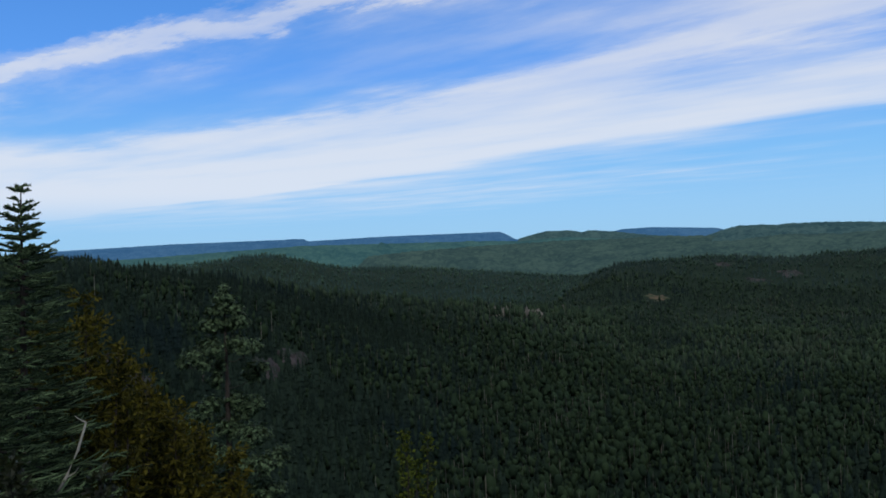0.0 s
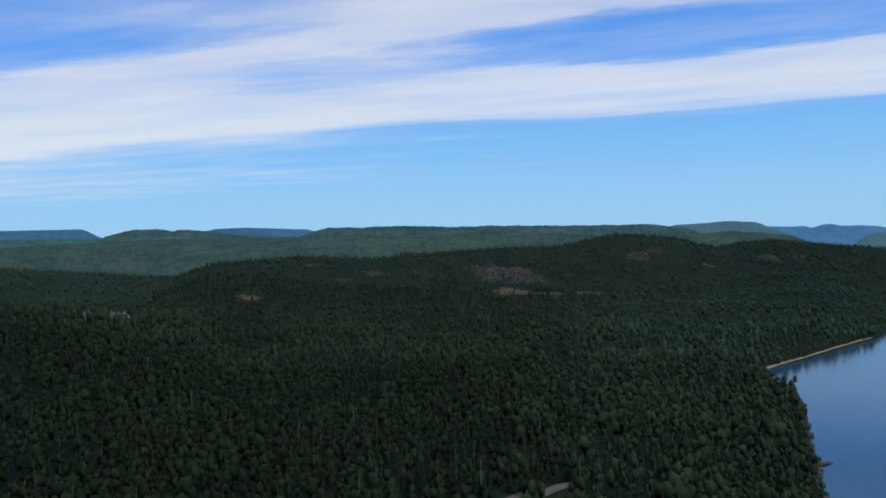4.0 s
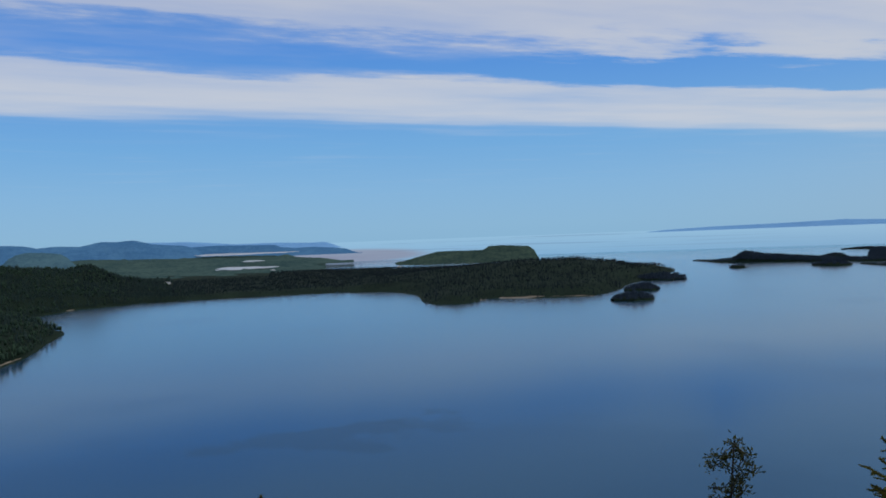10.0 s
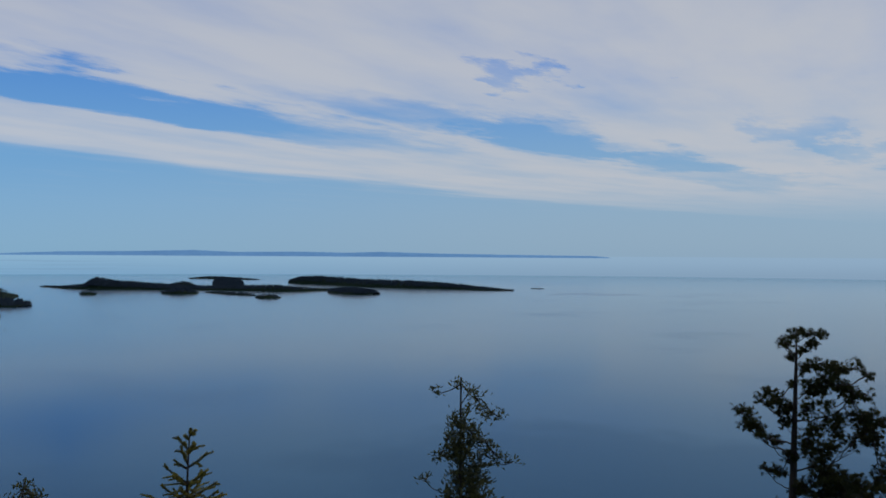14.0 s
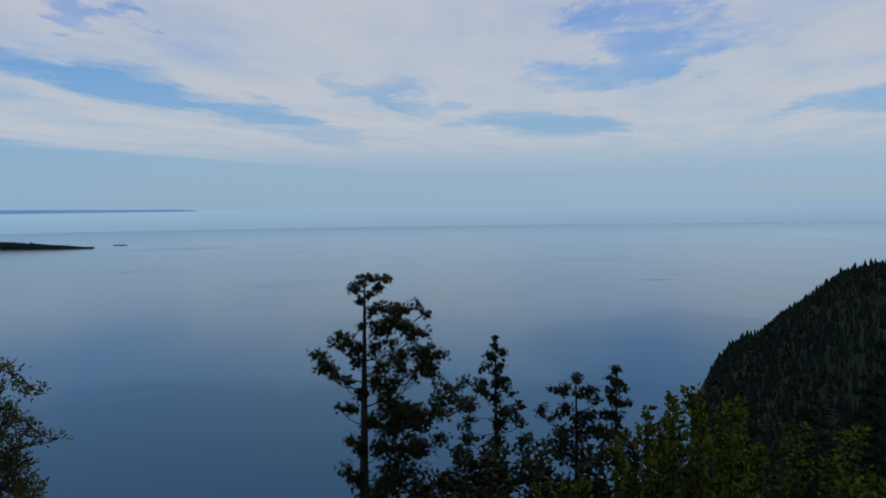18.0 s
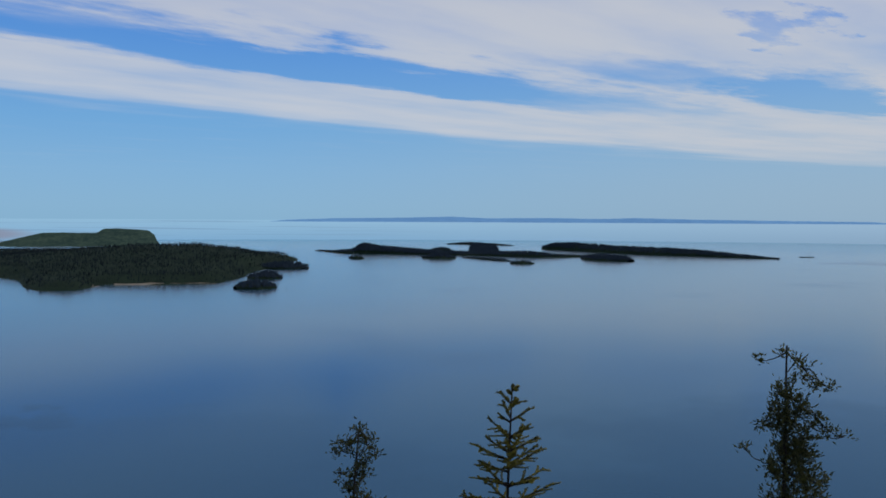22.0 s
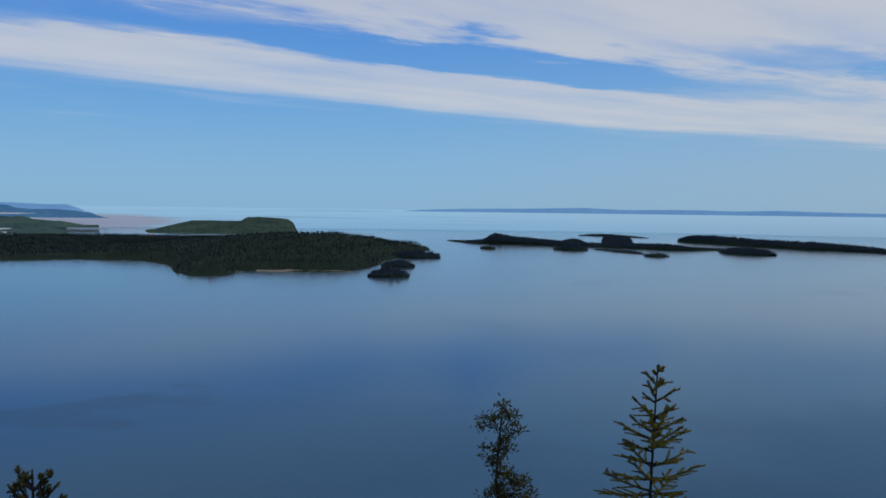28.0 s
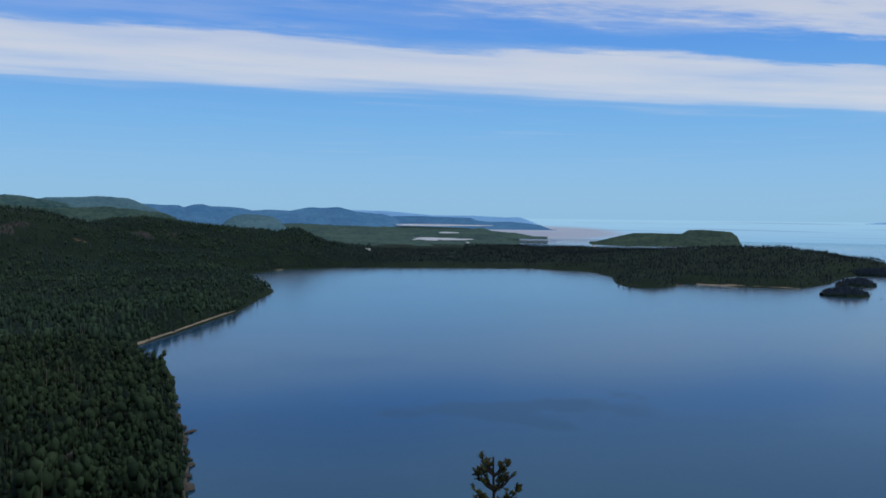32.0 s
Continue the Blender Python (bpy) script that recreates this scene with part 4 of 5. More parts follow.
def open_face(az, r, w, d, kind, seed):
    """A ragged patch of bare rock or dry grass lying on the slope, broken into ledges, its rim sunk in the soil."""
    label, mat, lift, name, group = {
        "cliff": ("steep broken grey-mauve rock face among spruces", FACE_ROCK, 3.2, "cliff_face", "rock faces of the far hill"),
        "ledge": ("small pale rock ledge showing between the trees", LEDGE_ROCK, 2.6 if r < 500 else 8.0, "rock_ledge", "rock ledges in the woods"),
        "slab": ("bare purple-grey rock slab on the wooded hillside", FACE_ROCK, 4.5, "rock_outcrop", "outcrops on the hillside"),
        "grass": ("dry reddish grass clearing in the woods", DRY_GRASS, 1.6, "clearing", "clearings in the woods")}[kind]
    n, m = 34, 22
    U, W = np.meshgrid(np.linspace(-1.15, 1.15, n), np.linspace(-1.15, 1.15, m))
    q, c, s = radians(az), math.cos(radians(az)), math.sin(radians(az))
    x, y = r * s + U * w * c + W * d * s, r * c - U * w * s + W * d * c
    g = ground_height(x, y)[0]
    a = np.arctan2(W, U)
    rim = 0.85 + 0.16 * np.sin(3 * a + seed) + 0.11 * np.sin(7 * a + 2 * seed) + 0.07 * np.sin(13 * a + seed * 3)
    inside = np.clip((rim - np.hypot(U, W)) / 0.25, -1, 1)
    rough = rough_noise(x, y, 0.5 * w + 3, seed) + 0.7 * rough_noise(x, y, 0.18 * w + 2, seed + 2)
    step = np.round(rough * 2.5) / 2.5
    z = g + lift * (inside * 0.8 + (0.35 * step + 0.15 * rough) * np.clip(inside, 0, 1) * (0.3 if kind == "grass" else 1.0)) - 0.3
    i = (np.arange(m - 1)[:, None] * n + np.arange(n - 1)).ravel()
    ob = piece(name, np.stack([x, y, z], -1).reshape(-1, 3), np.stack([i, i + 1, i + n + 1, i + n], -1), mat, None, label)
    if kind == "grass":
        return tagged(ob, label, "clearing", kind="structure")
    return tagged(ob, label, "rock", group)


for k, (az, r, w, d, left, kind) in enumerate(FACES):
    open_face(az, r, w, d, kind, 1.0 + 1.37 * k)


def island(label, spine, half, crown, seed, step=4.2):
    """A low wooded island: a rocky back along a spine of (bearing, distance), its woods a part."""
    rng = np.random.default_rng(seed)
    P = np.array([at(a, r)[:2] for a, r in spine])
    t = np.linspace(0, len(P) - 1, max(24, len(P) * 10))
    C = np.stack([np.interp(t, np.arange(len(P)), P[:, i]) for i in (0, 1)], -1)
    T = np.gradient(C, axis=0)
    N = np.stack([-T[:, 1], T[:, 0]], -1) / (np.linalg.norm(T, axis=1)[:, None] + 1e-9)
    u = t / t[-1]
    w = half * np.sin(math.pi * np.clip(u, 0.03, 0.97)) ** 0.45 * (1 + 0.3 * rough_noise(t * 10, t * 0, 22, seed))
    top = np.interp(u, np.linspace(0, 1, len(crown)), crown)
    root = tagged(new("island", None), label, "island", "islands off the bay")
    root.location = (C[len(C) // 2][0], C[len(C) // 2][1], 0)
    prof = ((-1.0, -0.5), (-0.95, 0.5), (-0.8, 0.45), (-0.4, 0.85), (0.0, 1.0), (0.4, 0.85), (0.8, 0.45), (0.95, 0.5), (1.0, -0.5))
    rows = []
    for o, f in prof:
        z = np.where(abs(o) > 0.9, 1.2 * f / 0.5, 1.2 + top * f)
        Q = C + N * (w * o)[:, None]
        rows.append(np.stack([Q[:, 0] - root.location.x, Q[:, 1] - root.location.y, z], -1))
    m = len(C)
    i = (np.arange(len(prof) - 1)[:, None] * m + np.arange(m - 1)).ravel()
    piece("ground", np.concatenate(rows), np.stack([i, i + 1, i + m + 1, i + m], -1), FOREST_FLOOR, root, "low dark rocky shore under the trees", True)
    length = float(np.linalg.norm(np.diff(C, axis=0), axis=1).sum())
    n = int(length * half * 1.7 / step ** 2)
    k, o = rng.integers(0, m, n), rng.uniform(-0.9, 0.9, n)
    Q = C[k] + N[k] * (w[k] * o)[:, None] + rng.uniform(-3, 3, (n, 2))
    z = 1.0 + top[k] * np.interp(abs(o), (0, 0.4, 0.8, 1), (1.0, 0.85, 0.45, 0.2))
    Q = np.stack([Q[:, 0] - root.location.x, Q[:, 1] - root.location.y, z], -1)
    V, F = planted([crown_template("c_mid", rng) for _ in range(4)], Q, rng.gamma(22, TALL * (1.3 if half > 30 else 0.85) / 22, n).clip(2, 13) * np.sqrt(np.sin(math.pi * np.clip(u[k], 0.02, 0.98))).clip(0.3, 1), rng, 1.5)
    tagged(piece("canopy", V, F, ISLE_HAZE_WOODS, root, "dense dark spruces"), kind="stuff")
    return root


island("long low wooded island with a rounded hump", ((93.1, 3170), (94.2, 3040), (95.2, 2960), (95.9, 2950), (96.8, 2930), (98.3, 2900), (99.9, 2860), (102, 2830), (104.4, 2780), (106.6, 2700), (108.2, 2690), (110.2, 2780)), 44, (1, 2, 8, 30, 19, 14, 8, 4, 8, 13, 7, 2), 1)
island("low wooded island closing the chain", ((110.1, 2640), (111.0, 2560), (112.0, 2500), (112.95, 2470)), 48, (6, 9, 8, 4), 11)
island("wooded island tapering to a bare point", ((107.5, 3480), (108.2, 3420), (109.6, 3330), (112, 3130), (115, 2990), (117.5, 2930), (119.5, 2850), (121.7, 2800)), 44, (12, 22, 24, 17, 17, 12, 6, 1), 2)
island("thin curved island behind the long one", ((101.3, 4080), (102.3, 4120), (103.2, 4060), (104.4, 3960), (105.5, 3900)), 26, (2, 5, 5, 3, 1), 3)
island("wooded neck joining two islands", ((103.4, 4050), (103.6, 3500), (103.7, 3000)), 62, (2, 3, 3), 12)
island("small wooded knoll behind the long island", ((100.3, 3240), (100.9, 3220), (101.5, 3200)), 30, (5, 10, 5), 13)
island("low wooded islet before the long island", ((99.85, 2590), (100.8, 2540), (101.75, 2560)), 34, (4, 8, 4), 4)
island("tiny rocky islet with a few trees", ((95.0, 2560), (95.45, 2530), (95.95, 2530)), 13, (2, 6, 2), 5)
island("thin chain of low wooded reefs", ((102.3, 2620), (103.3, 2540), (104.4, 2460), (105.3, 2400)), 11, (1, 2, 2, 1), 6)
island("small wooded reef with a ragged top", ((105.4, 2300), (106.1, 2270), (106.85, 2280)), 18, (2, 6, 1), 14)
island("bare rock reef out on the open lake", ((122.9, 2990), (123.3, 2985), (123.7, 2980)), 8, (0.5, 1.0, 0.5), 7, 16.0)
island("wooded islet off the low point", ((87.8, 1445), (89.1, 1455), (90.3, 1465)), 36, (3, 5, 3), 8)
island("small wooded islet beside the low point", ((88.7, 1705), (89.7, 1695), (90.7, 1690)), 36, (3, 5, 2), 9)
island("wooded spit tapering into the lake", ((89.7, 2080), (90.6, 2050), (91.3, 2030), (92.0, 2000)), 52, (6, 7, 5, 1), 10)


def house(name, label, c, yaw, long, deep, tall, roofed=True):
    """A far house: walls, a gabled roof with eaves, windows and a door."""
    root = tagged(new(name, None), label, "house")
    root.matrix_world = Matrix.Translation(c) @ pose(0, 0, 0, 0, 0, yaw)
    bm = bmesh.new()
    bmesh.ops.create_cube(bm, size=1.0, matrix=Matrix.Translation((0, 0, tall / 2)) @ Matrix.Diagonal((long, deep, tall, 1)))
    part("wall", bm, PAINT_WHITE, root)
    rise = deep * 0.3
    L, D = long / 2 + 0.5, deep / 2 + 0.6
    V = [(-L, -D, tall - 0.1), (L, -D, tall - 0.1), (L, 0, tall + rise), (-L, 0, tall + rise), (-L, D, tall - 0.1), (L, D, tall - 0.1)]
    V += [(x, y, z + 0.25) for x, y, z in V]
    F = [(0, 1, 2, 3), (3, 2, 5, 4), (7, 6, 9, 8), (8, 9, 10, 11), (0, 6, 7, 1), (4, 5, 11, 10), (0, 3, 9, 6), (3, 4, 10, 9), (1, 7, 8, 2), (2, 8, 11, 5)]
    piece("roof", V, F, ROOF_GREY, root)
    for k in range(3):
        bm = bmesh.new()
        bmesh.ops.create_cube(bm, size=1.0, matrix=Matrix.Translation((-long * 0.32 + k * long * 0.32, -deep / 2 - 0.03, tall * 0.55)) @ Matrix.Diagonal((long * 0.12, 0.1, tall * 0.35, 1)))
        part("window", bm, SHORE_ROCK, root)
    return root


def ground_at(az, r, lift=0.0):
    p = at(az, r)
    p.z = float(ground_height(np.array([p.x]), np.array([p.y]))[0][0]) + lift
    return p


house("house", "long white building standing in the far woods", ground_at(59.8, 2560, 0.5), -60, 16, 8, 3.6)
house("house", "pale building at the edge of the far pond", ground_at(66.2, 3330, 0.5), -66, 18, 9, 4.5)
house("house", "small pale building by the far hillock", ground_at(74.3, 3180, 0.5), -74, 14, 8, 4.5)


def pond(label, az, el, r, half_w, half_d, slope):
    """A sheet of water far off on the plain, seen almost edge on; raised by el and tilted by slope to fit the camera's
    view.
    """
    c = at(az, r, EYE + r * math.tan(radians(el)))
    n = 48
    a = np.arange(n) * 2 * math.pi / n
    k = 1 + 0.16 * np.sin(3 * a + az) + 0.08 * np.sin(7 * a)
    X, Y = half_w * k * np.cos(a), half_d * k * np.sin(a)
    q = radians(-az)
    V = np.stack([X * math.cos(q) - Y * math.sin(q) + c.x, X * math.sin(q) + Y * math.cos(q) + c.y, c.z + Y * slope], -1)
    V = np.concatenate([V, [[c.x, c.y, c.z]]])
    i = np.arange(n)
    return tagged(piece("water_pond", V, np.stack([i, (i + 1) % n, i * 0 + n], -1), POND_WATER, None, label, True), category="pond", kind="structure")


pond("pale pond on the far wooded plain", 64.4, -1.40, 3560, 118, 75, 0.05)
pond("pale strip of water on the far plain", 64.3, -0.50, 4440, 235, 60, 0.07)
pond("small pale pond on the far plain", 65.0, -0.98, 3960, 45, 40, 0.06)


def buoy():
    root = tagged(new("channel_buoy", None), "small dark channel buoy floating off the islet", "buoy")
    root.location = at(91.0, 1420, 0.0)
    for nm, r0, r1, z0, z1 in (("float", 0.9, 0.7, -0.3, 0.7), ("mast", 0.25, 0.12, 0.7, 2.4), ("topmark", 0.4, 0.05, 2.4, 3.1)):
        bm = bmesh.new()
        bmesh.ops.create_cone(bm, cap_ends=True, segments=12, radius1=r0, radius2=r1, depth=z1 - z0, matrix=Matrix.Translation((0, 0, (z0 + z1) / 2)))
        part(nm, bm, SHORE_ROCK, root)


buoy()


# ---- trees at the lookout ----
class Geo:
    """Gathers triangles for one part."""

    def __init__(self):
        self.V, self.F, self.n = [], [], 0

    def add(self, V, F):
        self.V.append(np.asarray(V, float).reshape(-1, 3))
        self.F.append(np.asarray(F, int).reshape(-1, 3) + self.n)
        self.n += len(self.V[-1])

    def tube(self, P, R, sides=6):
        P, R = np.asarray(P, float), np.asarray(R, float)
        T = np.gradient(P, axis=0)
        T /= np.linalg.norm(T, axis=1)[:, None] + 1e-9
        ref = np.where(abs(T[:, 2:]) > 0.9, (1.0, 0, 0), (0, 0, 1.0))
        X = np.cross(T, ref)
        X /= np.linalg.norm(X, axis=1)[:, None] + 1e-9
        Y = np.cross(T, X)
        a = np.arange(sides) * 2 * math.pi / sides
        ring = P[:, None] + R[:, None, None] * (np.cos(a)[None, :, None] * X[:, None] + np.sin(a)[None, :, None] * Y[:, None])
        m = len(P)
        i = (np.arange(m - 1)[:, None] * sides + np.arange(sides)).ravel()
        j = (np.arange(m - 1)[:, None] * sides + (np.arange(sides) + 1) % sides).ravel()
        self.add(ring, np.concatenate([np.stack([i, j, j + sides], -1), np.stack([i, j + sides, i + sides], -1)]))

    def needles(self, A, B, per, length, width, rng, splay=0.8):
        """Needles all round the twigs from A to B."""
        A, B = np.asarray(A, float).reshape(-1, 3), np.asarray(B, float).reshape(-1, 3)
        if not len(A):
            return
        n = len(A)
        t = (np.arange(per)[None] + rng.uniform(0, 1, (n, per))) / per
        D = (B - A) / (np.linalg.norm(B - A, axis=1)[:, None] + 1e-9)
        P = A[:, None] + (B - A)[:, None] * t[..., None]
        Q = rng.normal(size=(n, per, 3))
        Q -= (Q * D[:, None]).sum(-1, keepdims=True) * D[:, None]
        Q /= np.linalg.norm(Q, axis=-1, keepdims=True) + 1e-9
        tip = P + (D[:, None] * (1 - splay) + Q * splay) * (length * rng.uniform(0.75, 1.2, (n, per, 1)))
        side = np.cross(D[:, None] + 0 * Q, Q) * width / 2
        V = np.stack([P - side, P + side, tip], 2).reshape(-1, 3)
        self.add(V, np.arange(len(V)).reshape(-1, 3))

    def leaves(self, P, D, size, rng, slim=0.5):
        """Folded leaves at P that point along D."""
        P, D = np.asarray(P, float).reshape(-1, 3), np.asarray(D, float).reshape(-1, 3)
        n = len(P)
        D = D / (np.linalg.norm(D, axis=1)[:, None] + 1e-9)
        S = np.cross(D, rng.normal(size=(n, 3)))
        S /= np.linalg.norm(S, axis=1)[:, None] + 1e-9
        U = np.cross(S, D)
        L = size * rng.uniform(0.7, 1.25, (n, 1))
        a, tip = P, P + D * L - U * L * 0.12
        mid = P + D * L * 0.5
        l, r = mid + S * L * slim * 0.5 + U * L * 0.10, mid - S * L * slim * 0.5 + U * L * 0.10
        V = np.stack([a, l, tip, r], 1).reshape(-1, 3)
        b = np.arange(n)[:, None] * 4
        F = np.concatenate([b + np.array([[0, 1, 2]]), b + np.array([[0, 2, 3]])])
        self.add(V, F)

    def to(self, name, mat, parent, label=""):
        if not self.n:
            return None
        return piece(name, np.concatenate(self.V), np.concatenate(self.F), mat, parent, label)


SPRUCE_GOLD = material("sunlit_spruce_needles", (0.024, 0.028, 0.006), (0.225, 0.195, 0.030), 6.0, 40.0, 0.8, 0.0, island=0.35, through_light=0.2)
SPRUCE_DARK = material("spruce_needles", (0.004, 0.009, 0.004), (0.017, 0.029, 0.012), 3.0, 30.0, 0.8, 0.0, island=0.35, through_light=0.12, spec=0.08)
FIR_BLUE = material("fir_needles", (0.004, 0.011, 0.006), (0.080, 0.125, 0.064), 2.0, 30.0, 0.75, 0.0, island=0.5, through_light=0.15, spec=0.1)
PINE_NEEDLE = material("pine_needles", (0.005, 0.009, 0.003), (0.034, 0.036, 0.010), 2.0, 25.0, 0.8, 0.0, island=0.35, through_light=0.2, spec=0.08)
CEDAR_LEAF = material("cedar_sprays", (0.009, 0.013, 0.003), (0.078, 0.070, 0.010), 1.5, 20.0, 0.8, 0.0, island=0.45, through_light=0.25, spec=0.1)
CEDAR_GREEN = material("green_cedar_sprays", (0.018, 0.024, 0.008), (0.085, 0.085, 0.024), 4.0, 30.0, 0.7, 0.0, island=0.35, through_light=0.25)
BUSH_LEAF = material("bush_leaves", (0.006, 0.011, 0.003), (0.080, 0.102, 0.015), 1.5, 20.0, 0.7, 0.0, island=0.5, through_light=0.4, spec=0.1)
BUSH_DARK = material("dark_bush_leaves", (0.004, 0.007, 0.003), (0.017, 0.023, 0.008), 1.5, 20.0, 0.6, 0.0, island=0.4, through_light=0.3)
DEAD_WOOD = material("weathered_dead_wood", (0.02, 0.018, 0.016), (0.07, 0.062, 0.055), 5.0, 40.0, 0.9, 0.4)


def lean_to_ground(top, dx=0.0, dy=0.0):
    x, y = top[0] + dx, top[1] + dy
    return Vector((x, y, float(ground_height(np.array([x]), np.array([y]))[0][0]) - 0.05))


def thing(name, label, category, base, group=""):
    root = tagged(new(name, None), label, category, group)
    root.location = base
    return root


def local(P, root):
    return np.asarray(P, float) - np.array(root.location)


def conifer(name, label, top, reach, gap, seed, mat, needle=(0.014, 0.0022, 16), twig_gap=0.04, thick=0.035, base_off=(0.05, 0.0), to_below=9.0, flat=0.6, curl=0.35, per=5, group="", bald=0.0):
    """A spruce or fir from its top down: whorls of branches with twigs set with needles."""
    rng = np.random.default_rng(seed)
    top = Vector(top)
    base = lean_to_ground(top, *base_off)
    root = thing(name, label, "tree", base, group)
    tall = (top - base).length
    axis = lambda d: np.array(top + (base - top) * (d / tall))
    g = Geo()
    d = np.linspace(0, tall, 16)
    bend = 0.012 * np.sin(d * 3.0 + seed)
    P = np.array([axis(q) for q in d]) + np.stack([bend, -bend, 0 * d], -1) * (d / tall)[:, None]
    g.tube(local(P, root), 0.004 + thick * d / tall * tall / 3.0, 7)
    g.to("trunk", DARK_BARK, root)
    dz, k = 0.03, 0
    while dz < min(tall * 0.93, to_below):
        n = per if dz > 2 * gap else 3
        a0 = rng.uniform(0, 6)
        for i in range(n):
            L = reach(dz) * rng.uniform(0.6, 1.2)
            if L < 0.02 or rng.uniform() < bald:
                continue
            a = a0 + 2 * math.pi * (i + rng.uniform(-0.25, 0.25)) / n
            out = np.array((math.cos(a), math.sin(a), 0.0))
            rise = max(-0.15, 0.9 - dz * 1.1) * flat
            s = np.linspace(0, 1, 7)[:, None]
            Q = axis(dz + rng.uniform(-0.3, 0.3) * gap) + out * s * L + np.array((0, 0, 1.0)) * (rise * s + curl * (s ** 2 - 0.6 * s)) * L
            wood, nl = Geo(), Geo()
            wood.tube(local(Q, root), np.linspace(0.006 + 0.008 * L, 0.0015, 7), 4)
            A, B = [], []
            for m in range(1, 6):
                A.append(Q[m]), B.append(Q[m + 1])
            count = int(L * 0.85 / twig_gap)
            side = np.array((-out[1], out[0], 0))
            for m in range(count):
                f = 0.18 + 0.8 * (m + rng.uniform(0, 0.8)) / max(1, count)
                p = np.array([np.interp(f * 6, np.arange(7), Q[:, c]) for c in range(3)])
                way_ = out * 0.75 + side * (1 if m % 2 else -1) * rng.uniform(0.5, 1.0) + np.array((0, 0, rng.uniform(-0.1, 0.45)))
                q = p + way_ / np.linalg.norm(way_) * ((1 - f) * L * 0.5 + 1.6 * twig_gap) * rng.uniform(0.6, 1.1)
                A.append(p), B.append(q)
            if needle[2]:
                nl.needles(local(A, root), local(B, root), needle[2], needle[0], needle[1], rng)
                for p, q in zip(A[1:], B[1:]):
                    nl.tube(local([p, q], root), (needle[0] * 0.44, needle[0] * 0.20), 3)
            else:
                for p, q in list(zip(A, B))[5::2]:
                    wood.tube(local([p, q], root), (0.004, 0.0015), 3)
            b = wood.to("branch", DARK_BARK if needle[2] else DEAD_WOOD, root)
            nl.to("needles", mat, b)
        dz += gap * rng.uniform(0.75, 1.25) * (0.7 + 0.3 * min(1, dz))
        k += 1
    return root


def tufts(g, P, D, rng, length, per=34, width=0.003):
    """Brushes of long pine needles at P."""
    P, D = np.asarray(P), np.asarray(D)
    g.needles(P - D * length * 0.5, P + D * length * 0.35, per, length, width, rng, 0.72)
    for p, d in zip(P, D):
        g.tube((p - d * length * 0.45, p, p + d * length * 0.55), (length * 0.10, length * 0.27, length * 0.08), 4)


def pine(name, label, top, right, limbs, seed, base_off=(0, 0), thick=0.07, tuft=0.06, more=3, needle_w=0.004, mat=None, spread=0.6, group=""):
    """A pine with a bare stem and crooked limbs that end in brushes. limbs: start below the top, reach aside, end below the top."""
    rng = np.random.default_rng(seed)
    top = Vector(top)
    base = lean_to_ground(top, *base_off)
    root = thing(name, label, "tree", base, group)
    tall = (top - base).length
    right = np.array(right) / np.linalg.norm(right)
    deep = np.array((-right[1], right[0], 0.0))
    axis = lambda d: np.array(top + (base - top) * (d / tall)) + right * 0.03 * math.sin(d * 2.2) * min(1, d)
    g = Geo()
    d = np.linspace(0, tall, 24)
    g.tube(local([axis(q) for q in d], root), 0.006 + thick * (d / tall) ** 0.8, 8)
    g.to("trunk", DARK_BARK, root)
    for z0, dx, z1 in limbs:
        for rep_ in range(more):
            fz, fx = (1.0, 1.0) if rep_ == 0 else (rng.uniform(0.9, 1.1), rng.uniform(0.5, 1.0))
            off = deep * rng.uniform(-spread, spread) * (0.4 if rep_ == 0 else 1.2) * abs(dx)
            a, b = axis(z0 * fz), axis(z0) + right * dx * fx + off + np.array((0, 0, z0 - z1 if rep_ == 0 else (z0 - z1) * rng.uniform(0.4, 1.1)))
            s = np.linspace(0, 1, 8)[:, None]
            L = np.linalg.norm(b - a)
            sag = np.array((0, 0, -0.14)) * L * np.sin(s * math.pi) + rng.normal(0, 0.02, (8, 3)) * L * s
            Q = a + (b - a) * s + sag
            wood, nl = Geo(), Geo()
            wood.tube(local(Q, root), np.linspace(0.010 + 0.018 * L, 0.004, 8), 5)
            P, D = [Q[-1]], [(Q[-1] - Q[-2]) / np.linalg.norm(Q[-1] - Q[-2])]
            for m in range(int(4 + 25 * L)):
                f = rng.uniform(0.28, 1.0)
                p = np.array([np.interp(f * 7, np.arange(8), Q[:, c]) for c in range(3)])
                w = rng.normal(size=3) * (0.7, 0.7, 0.5) + np.array((0, 0, 0.55)) + (b - a) / L * 0.6
                w /= np.linalg.norm(w)
                e = p + w * L * rng.uniform(0.10, 0.30)
                mid = (p + e) / 2 + rng.normal(0, 0.012, 3)
                wood.tube(local([p, mid, e], root), (0.006, 0.004, 0.0025), 3)
                for f2 in (1.0, 0.72) if rng.uniform() < 0.6 else (1.0,):
                    P.append(p + (e - p) * f2 + rng.normal(0, 0.01, 3)), D.append(w)
            tufts(nl, local(P, root), D, rng, tuft, 22, needle_w)
            limb = wood.to("limb", DARK_BARK, root)
            nl.to("needles", mat or PINE_NEEDLE, limb)
    return root


